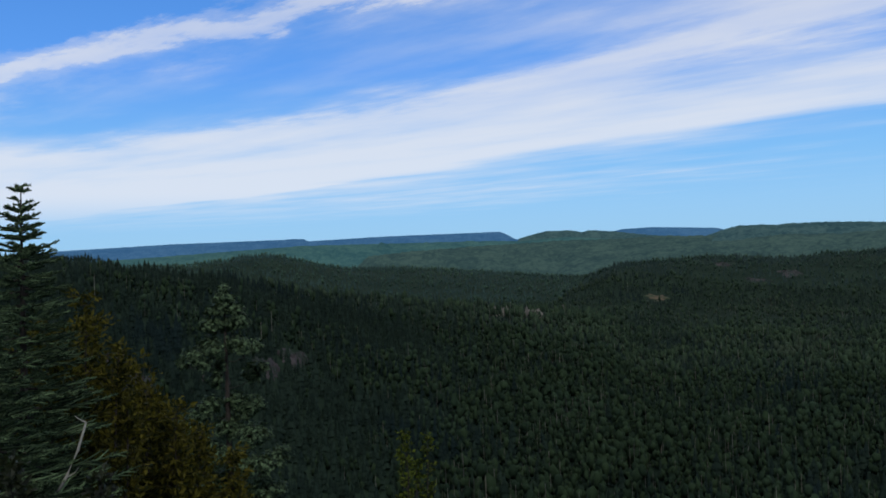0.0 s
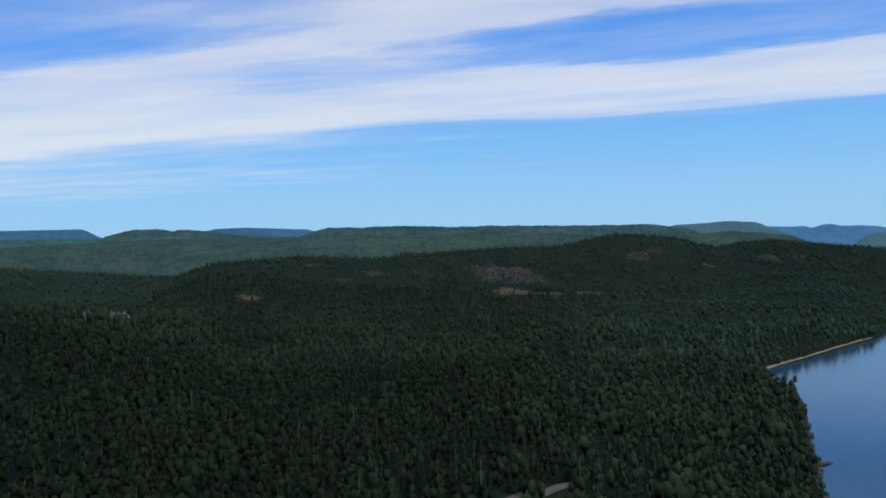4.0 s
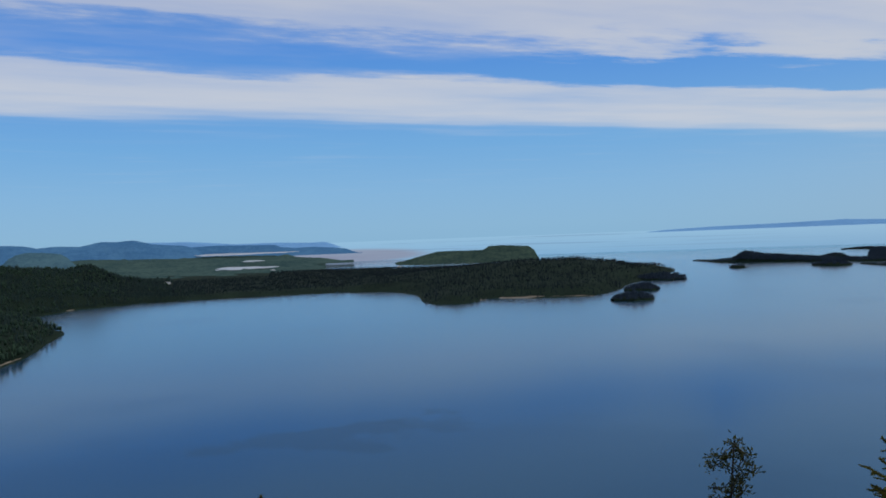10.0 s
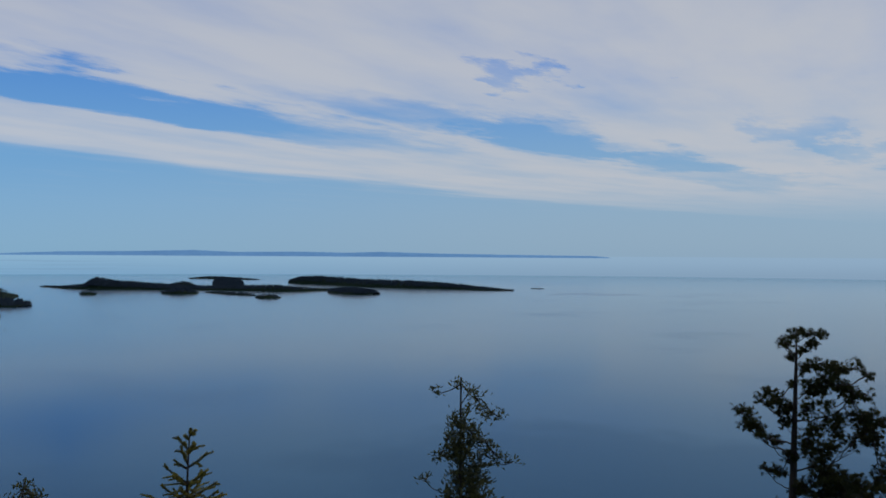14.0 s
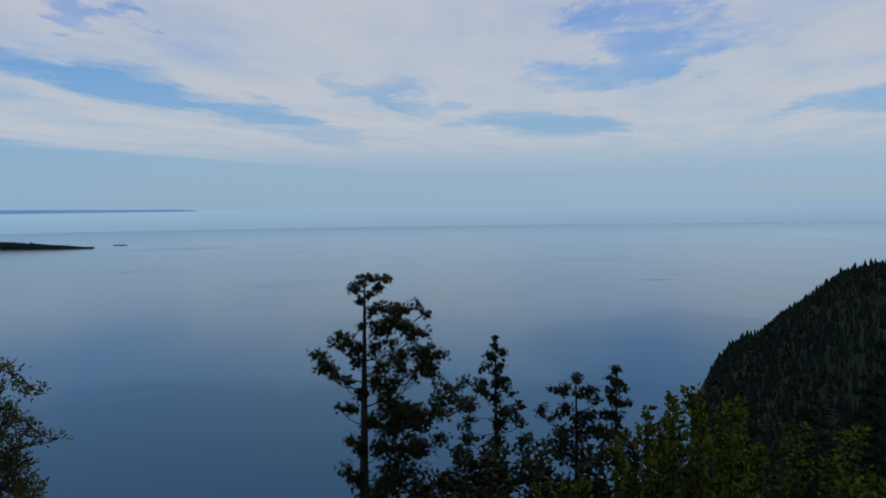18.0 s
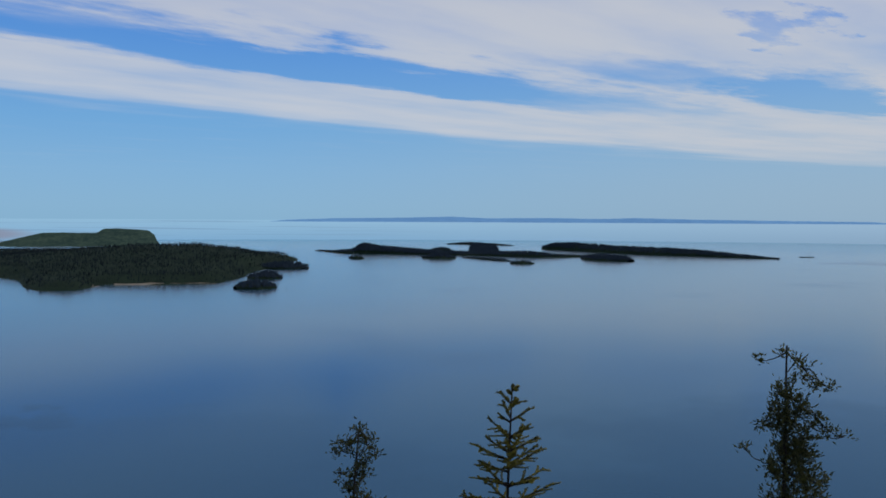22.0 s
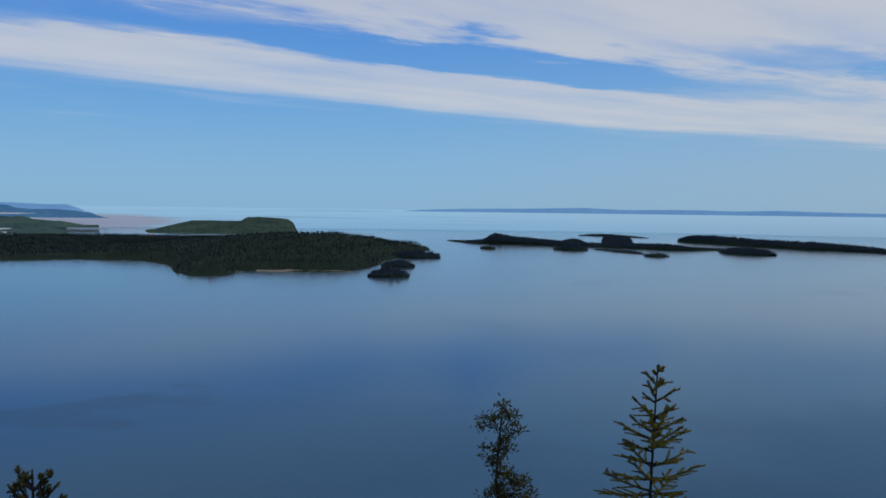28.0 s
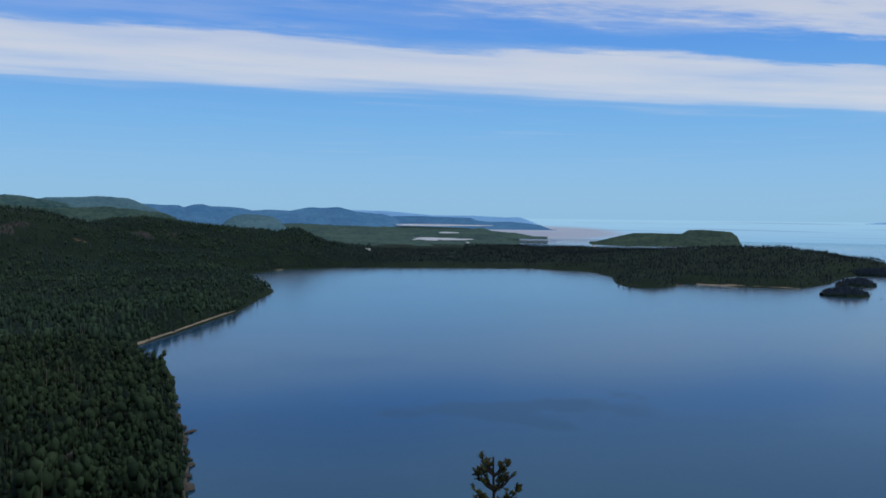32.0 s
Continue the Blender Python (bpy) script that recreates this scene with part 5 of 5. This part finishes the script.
def clump_tree(name, label, top, right, clumps, seed, mat, tuft=0.045, per=20, fill=22, width=0.011, spray=False, lean=0.0, thick=0.05, rise=0.45, base_off=(0, 0), depth=0.8, extra=1, bends=None, category="tree", bark=None, puff=1.0):
    """A tree by its masses of foliage: (aside, below the top, radius) in metres; each hangs on a crooked limb from the stem and is made
    of tufts, or of flat sprays. bends: the stem's sideways course as (below the top, aside)."""
    rng = np.random.default_rng(seed)
    top = Vector(top)
    base = lean_to_ground(top, *base_off)
    root = thing(name, label, category, base)
    tall = top.z - base.z
    right = np.array(right) / np.linalg.norm(right)
    deep = np.array((-right[1], right[0], 0.0))
    bz, bx = zip(*(bends or ((0.0, 0.0), (tall, lean))))
    slope = (np.array(base) - np.array(top)) / tall

    def axis(d):
        return np.array(top) + slope * d + right * np.interp(d, bz, bx) * (1 - min(1.0, d / tall))

    g = Geo()
    dd = np.linspace(0.0, tall, 36)
    g.tube(local([axis(q) for q in dd], root), 0.004 + thick * (dd / min(tall, 4.0)).clip(0, 1.2) ** 0.8, 8)
    g.to("trunk", bark or DARK_BARK, root)
    grown = []
    mean_rad = sum(c[2] for c in clumps) / len(clumps)
    for x, z, rad in clumps:
        for e in range(1 + extra):
            c = np.array(top) + right * x * (1.0 if e == 0 else rng.uniform(0.5, 0.95)) - np.array((0, 0, z + (0 if e == 0 else rng.uniform(-0.5, 0.5) * rad)))
            side = abs(x - np.interp(z, bz, bx))
            c = c + deep * rng.uniform(-1, 1) * depth * (side * 0.6 + rad) * (0.5 if e == 0 else 1.3)
            z0 = min(tall * 0.97, z + rise * side + rad * rng.uniform(0.6, 1.4))
            a = axis(z0)
            if e:
                a = own
            else:
                own = c
                near = [q for q, sd in grown if sd < side - 0.08 and np.linalg.norm(q - c) < max(0.3, 0.45 * np.linalg.norm(a - c))]
                a = min(near, key=lambda q: np.linalg.norm(q - c)) if near else a
                grown.append((c, side))
            L = np.linalg.norm(c - a) + 1e-6
            t = np.linspace(0, 1, 8)[:, None]
            Q = a + (c - a) * t + np.array((0, 0, -0.22)) * L * np.sin(t * math.pi) * (0.3 + 0.7 * t) + rng.normal(0, 0.016, (8, 3)) * L * np.sin(t * math.pi)
            wood, nl = Geo(), Geo()
            wood.tube(local(Q, root), np.linspace(0.0025 + thick * (0.05 + 0.11 * L), 0.0022, 8), 5)
            P, D = [], []
            for m in range(max(4, int(fill * (rad / mean_rad) ** 1.7 * rng.uniform(0.75, 1.25)))):
                v = rng.normal(size=3)
                v /= np.linalg.norm(v)
                v = v * np.array((1.0, 1.0, 0.8)) * rad * puff * rng.uniform(0.3, 1.0)
                e1 = c + v
                s0 = Q[rng.integers(4, 8)]
                if m % 2 == 0:
                    (nl if spray else wood).tube(local([s0, (s0 + e1) / 2 + rng.normal(0, 0.15, 3) * rad * 0.5, e1], root), (0.0035, 0.0025, 0.0012), 3)
                P.append(e1), D.append(v / (np.linalg.norm(v) + 1e-9) * 0.7 + np.array((0, 0, 0.5)) + (c - a) / (L + 1e-9) * 0.3)
            P, D = np.array(P), np.array(D)
            if spray:
                k = per
                PP = np.repeat(P, k, 0) + rng.normal(0, tuft * 0.45, (len(P) * k, 3))
                nl.leaves(local(PP, root), np.repeat(D, k, 0) + rng.normal(0, 0.55, (len(P) * k, 3)), tuft, rng, 0.34)
            else:
                D /= np.linalg.norm(D, axis=1)[:, None]
                nl.needles(local(P - D * tuft * 0.4, root), local(P + D * tuft * 0.4, root), per, tuft, width, rng, 0.85)
            nl.to("needles" if not spray else "sprays", mat, wood.to("limb", bark or DARK_BARK, root))
    return root


def leafy(name, label, category, top, tall_crown, wide, stems, seed, mat, leaf=0.05, slim=0.5, count=60, upright=0.7, bark=None, base_off=(0, 0), group="", stray=0):
    """A leafy shrub or young tree: stems that fork into shoots set with leaves. tall_crown and wide: the crown's height and radius."""
    rng = np.random.default_rng(seed)
    top = Vector(top)
    base = lean_to_ground(top, *base_off)
    root = thing(name, label, category, base, group)
    tall = top.z - base.z
    bark = bark or DARK_BARK
    for k in range(stems):
        a, q = rng.uniform(0, 2 * math.pi), (0.0 if k == 0 else rng.uniform(0.25, 1.0))
        end = np.array(top) + np.array((math.cos(a) * wide * q, math.sin(a) * wide * q, -tall_crown * (0.0 if k == 0 else rng.uniform(0.03, 0.75) * (0.4 + 0.6 * q))))
        s = np.linspace(0, 1, 10)[:, None]
        foot = np.array(base) + rng.normal(0, 0.04, 3) * (1, 1, 0)
        Q = foot + (end - foot) * s + np.array((math.cos(a), math.sin(a), 0)) * wide * q * 0.5 * np.sin(s * math.pi) * 0.4 + rng.normal(0, 0.012, (10, 3)) * wide * s
        wood, lv = Geo(), Geo()
        wood.tube(local(Q, root), np.linspace(0.008 + 0.006 * tall, 0.002, 10), 5)
        P, D = [], []
        for m in range(count):
            f = 1 - rng.uniform(0, 1) ** 1.2 * min(1.0, tall_crown / max(tall, 0.1))
            p = np.array([np.interp(f * 9, np.arange(10), Q[:, c]) for c in range(3)])
            w = rng.normal(size=3)
            w[2] = abs(w[2]) * upright + 0.2
            w /= np.linalg.norm(w)
            L = wide * rng.uniform(0.15, 0.5) * (1.1 - 0.6 * f)
            e = p + w * L
            wood.tube(local([p, (p + e) / 2 + rng.normal(0, 0.008, 3), e], root), (0.003, 0.002, 0.001), 3)
            nleaf = int(4 + L / leaf * 2.4)
            t = rng.uniform(0.25, 1.05, (nleaf, 1))
            P.append(p + (e - p) * t + rng.normal(0, leaf * 0.25, (nleaf, 3)))
            D.append(w * 0.6 + rng.normal(size=(nleaf, 3)) * 0.6)
        lv.leaves(local(np.concatenate(P), root), np.concatenate(D), leaf, rng, slim)
        st = wood.to("stem", bark, root)
        lv.to("leaves", mat, st)
    for k in range(stray):
        a = rng.uniform(0, 2 * math.pi)
        p = np.array(top) - np.array((0, 0, tall_crown * rng.uniform(0.2, 0.75)))
        out = np.array((math.cos(a), math.sin(a), 0))
        s = np.linspace(0, 1, 8)[:, None]
        Q = p + out * wide * (0.3 + 0.6 * np.sin(s * 1.5)) + np.array((0, 0, 1)) * s ** 1.5 * tall_crown * 0.3 + rng.normal(0, 0.008, (8, 3))
        wood, lv = Geo(), Geo()
        wood.tube(local(np.concatenate([[p], Q]), root), np.linspace(0.006, 0.0025, 9), 4)
        lv.leaves(local(Q[-1] + rng.normal(0, 0.03, (10, 3)), root), rng.normal(size=(10, 3)) + (0, 0, 1), leaf, rng, slim)
        lv.to("leaves", mat, wood.to("shoot", bark, root))
    return root


def spot(az, d, el):
    """A place by bearing, distance and angle over the eye's level."""
    return at(az, d, EYE + d * math.tan(radians(el)))


# round the ledge, from north to south
conifer("fir_tree", "tall grey-green balsam fir beside the lookout", (-3.87, 8.12, EYE + 0.80), lambda d: 0.05 + 0.34 * d ** 0.85, 0.10, 3, FIR_BLUE, (0.026, 0.013, 18), 0.040, 0.05, (-0.1, 0.05), 4.0, 0.40, 0.25, 8)
conifer("fir_tree", "tall grey-green fir half hidden behind another", spot(-27.3, 8.0, -1.6), lambda d: 0.05 + 0.46 * d ** 0.85, 0.12, 4, FIR_BLUE, (0.028, 0.013, 20), 0.042, 0.05, (-0.1, 0.0), 3.6, 0.40, 0.25, 7)
leafy("cedar_tree", "yellow-brown cedar crowding beside the fir", "tree", spot(-22.3, 10.5, -1.5), 4.0, 0.95, 16, 6, CEDAR_LEAF, 0.085, 0.45, 110, 0.8)
leafy("cedar_tree", "bushy yellow-brown cedar on the slope", "tree", spot(-19.0, 11.5, -6.0), 3.2, 1.0, 14, 7, CEDAR_LEAF, 0.085, 0.45, 110, 0.8)
leafy("cedar_tree", "bushy olive cedar lower on the slope", "tree", spot(-15.8, 12.5, -10.0), 2.6, 1.0, 12, 8, CEDAR_LEAF, 0.085, 0.45, 110, 0.8)
leafy("birch_sapling", "thin birch sapling with yellowing leaves", "tree", spot(-3.1, 14.0, -10.9), 1.6, 0.5, 5, 9, BUSH_LEAF, 0.06, 0.7, 40, 0.8)
leafy("bush", "bright green leafy bush beside the fir", "bush", spot(-26.5, 6.0, -11.0), 1.2, 0.5, 6, 10, BUSH_DARK, 0.06, 0.7, 50, 0.6)


def dead_birch():
    top = spot(-22.6, 8.2, -8.9)
    base = lean_to_ground(top, -1.0, -0.4)
    root = thing("dead_birch", "crooked dead white birch stem without leaves", "tree", base)
    s = np.linspace(0, 1, 12)[:, None]
    Q = np.array(base) + (np.array(top) - np.array(base)) * s + np.stack([0.05 * np.sin(s[:, 0] * 9), 0.03 * np.cos(s[:, 0] * 7), 0 * s[:, 0]], -1)
    g = Geo()
    g.tube(local(Q, root), np.linspace(0.028, 0.010, 12), 7)
    g.to("trunk", BIRCH_BARK, root)
    for k, (i, dx, dz) in enumerate(((11, -0.10, 0.06), (9, 0.12, 0.10), (8, -0.08, 0.12))):
        b = Geo()
        b.tube(local([Q[i], Q[i] + (dx * 0.6, 0.02, dz * 0.4), Q[i] + (dx, 0.0, dz)], root), (0.008, 0.005, 0.002), 5)
        b.to("twig", BIRCH_BARK, root)


dead_birch()

pine("young_pine", "tip of a young pine with upright brushes", (5.36, 2.37, EYE - 1.63), (0.4, -0.92, 0), ((0.12, -0.08, 0.0), (0.12, 0.10, 0.03), (0.22, -0.13, 0.09), (0.22, 0.13, 0.10), (0.34, -0.13, 0.22), (0.34, 0.15, 0.22), (0.5, -0.15, 0.36), (0.5, 0.15, 0.36)), 12, (0.05, 0), 0.02, 0.036, 2, 0.004, CEDAR_GREEN)
EAST_R = (0.10, -0.99, 0)
clump_tree("cedar_sapling", "slender bent cedar sapling at the cliff's edge", (5.66, -0.49, EYE - 1.28), EAST_R,
           ((0.0, 0.03, 0.03), (-0.055, 0.10, 0.03), (-0.125, 0.10, 0.026), (-0.155, 0.155, 0.026), (-0.10, 0.16, 0.022), (0.05, 0.10, 0.03), (0.095, 0.09, 0.026), (0.10, 0.16, 0.03), (0.06, 0.21, 0.034), (0.0, 0.23, 0.034),
            (-0.135, 0.28, 0.02), (-0.10, 0.335, 0.028), (-0.04, 0.32, 0.032), (0.03, 0.30, 0.032), (-0.075, 0.40, 0.028), (-0.005, 0.40, 0.036), (-0.04, 0.48, 0.034), (0.02, 0.47, 0.034), (-0.03, 0.56, 0.042), (0.05, 0.50, 0.044),
            (0.12, 0.53, 0.042), (0.17, 0.56, 0.042), (0.08, 0.60, 0.05), (0.0, 0.63, 0.05), (0.19, 0.64, 0.05), (-0.12, 0.60, 0.03), (0.1, 0.74, 0.07), (0.0, 0.8, 0.08)),
           13, CEDAR_GREEN, 0.032, 4, 9, spray=True, thick=0.016, rise=1.1, depth=0.7, extra=1, puff=1.15, bends=((0.0, 0.0), (0.2, -0.02), (0.5, -0.05), (0.8, -0.02), (3.0, 0.0)))
conifer("young_spruce", "young spruce with golden sunlit needles at the cliff's edge", (4.76, -1.23, EYE - 0.90), lambda d: 0.022 + 0.40 * d ** 0.95, 0.092, 24, SPRUCE_GOLD, (0.0155, 0.0078, 34), 0.032, 0.018, (-0.02, 0.10), 1.9, 0.95, 0.16, 4)
clump_tree("spruce_tree", "mottled grey-green spruce on the slope below the lookout", (-6.01, 24.06, EYE - 0.45), (0.97, 0.24, 0),
           ((0.0, 0.1, 0.13), (-0.15, 0.35, 0.17), (0.15, 0.4, 0.17), (-0.35, 0.75, 0.2), (0.3, 0.7, 0.2), (0.0, 0.65, 0.2), (-0.5, 1.1, 0.22), (0.45, 1.05, 0.22), (0.0, 1.1, 0.25), (-0.9, 1.85, 0.25), (0.75, 1.7, 0.25),
            (-0.45, 1.6, 0.28), (0.3, 1.6, 0.28), (-1.1, 2.1, 0.2), (-0.3, 2.6, 0.22), (0.7, 2.55, 0.22), (0.95, 2.3, 0.18), (-0.2, 2.2, 0.2), (-0.6, 3.3, 0.3), (0.2, 3.2, 0.3), (0.7, 3.3, 0.3), (-1.2, 3.8, 0.3),
            (0.0, 3.9, 0.35), (0.8, 4.1, 0.35), (-0.6, 4.4, 0.35), (1.3, 4.7, 0.35), (0.4, 4.9, 0.4), (-0.3, 5.3, 0.4), (1.0, 5.6, 0.45), (-1.0, 5.2, 0.35), (0.3, 6.2, 0.5), (-0.6, 6.4, 0.5)),
           5, FIR_BLUE, 0.11, 10, 75, 0.055, thick=0.07, rise=0.2, depth=0.8, puff=1.15)
SOUTH_R = (-0.52, -0.85, 0)
clump_tree("cedar_sapling", "ragged cedar with bare curved shoots at the cliff's edge", (4.29, -2.57, EYE - 0.63), SOUTH_R,
           ((0.0, 0.035, 0.026), (0.05, 0.06, 0.022), (-0.145, 0.08, 0.020), (0.11, 0.11, 0.026), (0.145, 0.155, 0.03), (0.165, 0.20, 0.026), (0.215, 0.20, 0.02), (0.05, 0.17, 0.02), (-0.03, 0.23, 0.04), (-0.045, 0.30, 0.042),
            (0.02, 0.26, 0.042), (0.075, 0.28, 0.036), (-0.115, 0.41, 0.04), (-0.03, 0.37, 0.055), (0.05, 0.36, 0.055), (0.13, 0.34, 0.04), (0.17, 0.39, 0.03), (0.22, 0.43, 0.026), (0.28, 0.45, 0.026), (-0.005, 0.45, 0.06), (0.09, 0.47, 0.06),
            (-0.03, 0.55, 0.06), (0.05, 0.56, 0.07), (0.12, 0.56, 0.055), (-0.06, 0.63, 0.055), (0.02, 0.66, 0.07), (0.10, 0.67, 0.07), (0.185, 0.69, 0.045), (-0.205, 0.56, 0.012), (0.0, 0.8, 0.1), (0.12, 0.8, 0.09)),
           15, CEDAR_GREEN, 0.028, 4, 14, spray=True, thick=0.018, rise=1.1, depth=0.7, extra=1, puff=1.2)

VIEW_R = (-0.78, -0.63, 0)
# masses of the old pine, placed to fit the camera's view: crown, core, right limbs, left limbs, skirt
PINE_CROWN = ((-0.15, 0.20, 0.09), (-0.04, 0.12, 0.09), (0.12, 0.07, 0.08), (0.28, 0.08, 0.08), (-0.08, 0.36, 0.08), (0.2, 0.20, 0.08), (0.08, 0.30, 0.07))
PINE_CORE = ((0.10, 0.50, 0.09), (0.16, 0.72, 0.11), (-0.05, 0.72, 0.07), (0.14, 0.98, 0.12), (0.24, 1.24, 0.14), (0.12, 1.48, 0.14), (0.34, 1.48, 0.14), (-0.08, 1.62, 0.10), (0.08, 2.0, 0.16))
PINE_RIGHT = ((0.27, 0.44, 0.11), (0.48, 0.48, 0.13), (0.68, 0.46, 0.11), (0.81, 0.57, 0.09), (0.36, 0.62, 0.13), (0.54, 0.70, 0.13), (0.80, 0.78, 0.11), (0.62, 0.86, 0.11), (0.28, 0.80, 0.11),
             (0.86, 1.07, 0.15), (1.0, 1.15, 0.13), (0.84, 1.25, 0.13), (0.5, 1.12, 0.14), (0.92, 1.38, 0.13), (0.68, 1.40, 0.13), (1.18, 1.66, 0.13), (1.35, 1.53, 0.13), (1.30, 1.72, 0.13), (0.95, 1.72, 0.15), (1.4, 1.82, 0.11), (1.55, 1.6, 0.10))
PINE_LEFT = ((-0.68, 1.10, 0.11), (-0.60, 1.25, 0.11), (-0.46, 1.30, 0.09), (-0.33, 1.45, 0.09), (-0.36, 0.82, 0.10), (-0.44, 0.93, 0.09), (-0.26, 0.92, 0.08), (-0.22, 1.08, 0.09), (-0.12, 1.0, 0.09), (-0.14, 1.22, 0.09),
             (-0.38, 1.82, 0.08), (-0.22, 1.86, 0.09), (-0.22, 2.25, 0.11), (-0.1, 2.35, 0.11), (-0.3, 2.65, 0.13), (-0.15, 2.8, 0.13))
PINE_SKIRT = ((0.29, 1.75, 0.18), (0.50, 1.82, 0.18), (0.33, 2.05, 0.18), (0.56, 2.08, 0.2), (0.8, 2.05, 0.18), (0.2, 2.35, 0.18), (0.46, 2.45, 0.22), (0.75, 2.35, 0.18), (0.98, 2.25, 0.15), (0.3, 2.7, 0.22), (0.65, 2.75, 0.26), (0.1, 3.1, 0.3), (0.6, 3.2, 0.3))
clump_tree("pine_tree", "crooked dark pine with open crown over the lake", (7.95, -9.34, EYE - 0.84), VIEW_R, PINE_CROWN + PINE_CORE + PINE_RIGHT + PINE_LEFT + PINE_SKIRT, 16, PINE_NEEDLE, 0.050, 18, 32, 0.014, thick=0.075, base_off=(0.1, 0.05), rise=0.42, depth=0.7, puff=1.2)


def clumped_fir(name, label, top, deep_to, k, seed):
    """A narrow fir whose branches end in rounded dark masses, in pairs down the stem."""
    rng = np.random.default_rng(seed)
    clumps, z = [(0.0, 0.06, 0.06), (0.0, 0.18, 0.08)], 0.32
    while z < deep_to:
        w = k * z ** 0.85 * rng.uniform(0.75, 1.1)
        for side in (-1, 1):
            clumps.append((side * w * rng.uniform(0.7, 1.1), z + rng.uniform(-0.06, 0.06), 0.075 + 0.03 * z))
        clumps.append((rng.uniform(-0.4, 0.4) * w, z + 0.08, 0.09 + 0.04 * z))
        z += 0.20 + 0.05 * z
    return clump_tree(name, label, top, VIEW_R, tuple(clumps), seed, SPRUCE_DARK, 0.055, 20, 26, 0.017, thick=0.06, rise=0.15, depth=0.8, puff=1.2)


clumped_fir("fir_tree", "narrow dark fir with clumped branches", (8.42, -13.2, EYE - 2.20), 3.4, 0.42, 17)
clump_tree("pine_tree", "small ragged dark pine below the ledge", (6.38, -12.31, EYE - 2.50), VIEW_R,
           ((0.0, 0.09, 0.10), (-0.21, 0.28, 0.11), (-0.36, 0.26, 0.085), (-0.52, 0.60, 0.10), (-0.38, 0.65, 0.10), (-0.16, 0.54, 0.12), (0.12, 0.31, 0.10), (0.26, 0.26, 0.10), (0.35, 0.42, 0.10), (0.24, 0.65, 0.12), (0.01, 0.65, 0.12),
            (-0.21, 0.88, 0.14), (0.12, 0.93, 0.17), (0.3, 0.88, 0.14), (-0.21, 1.21, 0.22), (0.12, 1.27, 0.22), (-0.4, 1.1, 0.13)), 18, PINE_NEEDLE, 0.052, 18, 26, 0.015, thick=0.06, rise=0.5, puff=1.25)
clump_tree("pine_tree", "thin ragged dark pine below the ledge", (5.86, -12.6, EYE - 2.38), VIEW_R,
           ((0.0, 0.07, 0.08), (-0.13, 0.18, 0.07), (0.04, 0.24, 0.08), (0.1, 0.35, 0.08), (-0.07, 0.41, 0.10), (0.01, 0.55, 0.10), (0.18, 0.58, 0.08), (-0.16, 0.75, 0.11), (0.01, 0.80, 0.11), (-0.21, 1.03, 0.17), (0.07, 1.03, 0.17), (0.0, 1.35, 0.22)), 19, PINE_NEEDLE, 0.052, 18, 26, 0.015, thick=0.05, rise=0.5, puff=1.25)

for k, (az, d, el, tall_c, wide) in enumerate(((157.6, 6.6, -11.8, 1.2, 0.35), (160.4, 6.2, -10.7, 1.3, 0.4), (162.4, 7.0, -11.0, 1.2, 0.35), (165.9, 7.4, -12.5, 1.5, 0.55), (171.6, 6.6, -12.4, 1.5, 0.5),
                                               (168.8, 5.6, -14.5, 1.3, 0.55), (153.9, 6.4, -16.2, 1.0, 0.4), (175.4, 5.8, -14.0, 1.4, 0.55), (163.5, 5.4, -15.8, 1.1, 0.55), (159.0, 5.8, -16.5, 1.0, 0.5), (179.0, 6.2, -12.0, 1.5, 0.6), (173.0, 5.0, -16.5, 1.0, 0.5))):
    leafy("bush", "yellow-green leafy bush at the edge of the ledge", "bush", spot(az, d, el), tall_c, wide, 9, 40 + k, BUSH_LEAF, 0.040, 0.66, 60, 0.6, None, (0, 0), "bushes along the ledge")
for k, (az, d, el, tall_c, wide) in enumerate(((150.5, 12.0, -15.0, 1.6, 0.9), (143.0, 12.5, -17.5, 1.5, 0.9), (147.0, 13.5, -14.5, 2.0, 0.9), (154.0, 11.5, -14.8, 1.8, 0.9), (140.0, 11.8, -18.0, 1.4, 0.8), (157.5, 12.5, -13.5, 2.0, 1.0))):
    leafy("bush", "dark green scrub among the pines", "bush", spot(az, d, el), tall_c, wide, 9, 60 + k, BUSH_DARK, 0.10, 0.65, 60, 0.6, None, (0, 0), "scrub below the pines")
for k, (az, d, el, w) in enumerate(((173.5, 15.0, -7.0, 0.42), (178.0, 13.0, -6.0, 0.45), (170.0, 19.0, -9.0, 0.40), (166.5, 20.0, -10.5, 0.40), (163.0, 19.0, -12.0, 0.36), (175.8, 11.0, -9.5, 0.40), (158.5, 17.0, -12.3, 0.30))):
    conifer("spruce_tree", "dark dense spruce on the slope", spot(az, d, el), lambda q, w=w: 0.10 + w * q ** 0.9, 0.24, 80 + k, SPRUCE_DARK, (0.08, 0.02, 12), 0.11, 0.06, (0, 0), 4.5, 0.25, 0.25, group="spruces on the slope")
conifer("dead_spruce", "bare dead spruce snag with broken branches", spot(176.7, 11.5, 0.5), lambda d: 0.05 + 0.16 * d, 0.22, 90, DEAD_WOOD, (0.0, 0.0, 0), 0.12, 0.045, (0, 0), 2.5, 0.5, 0.1, bald=0.3)
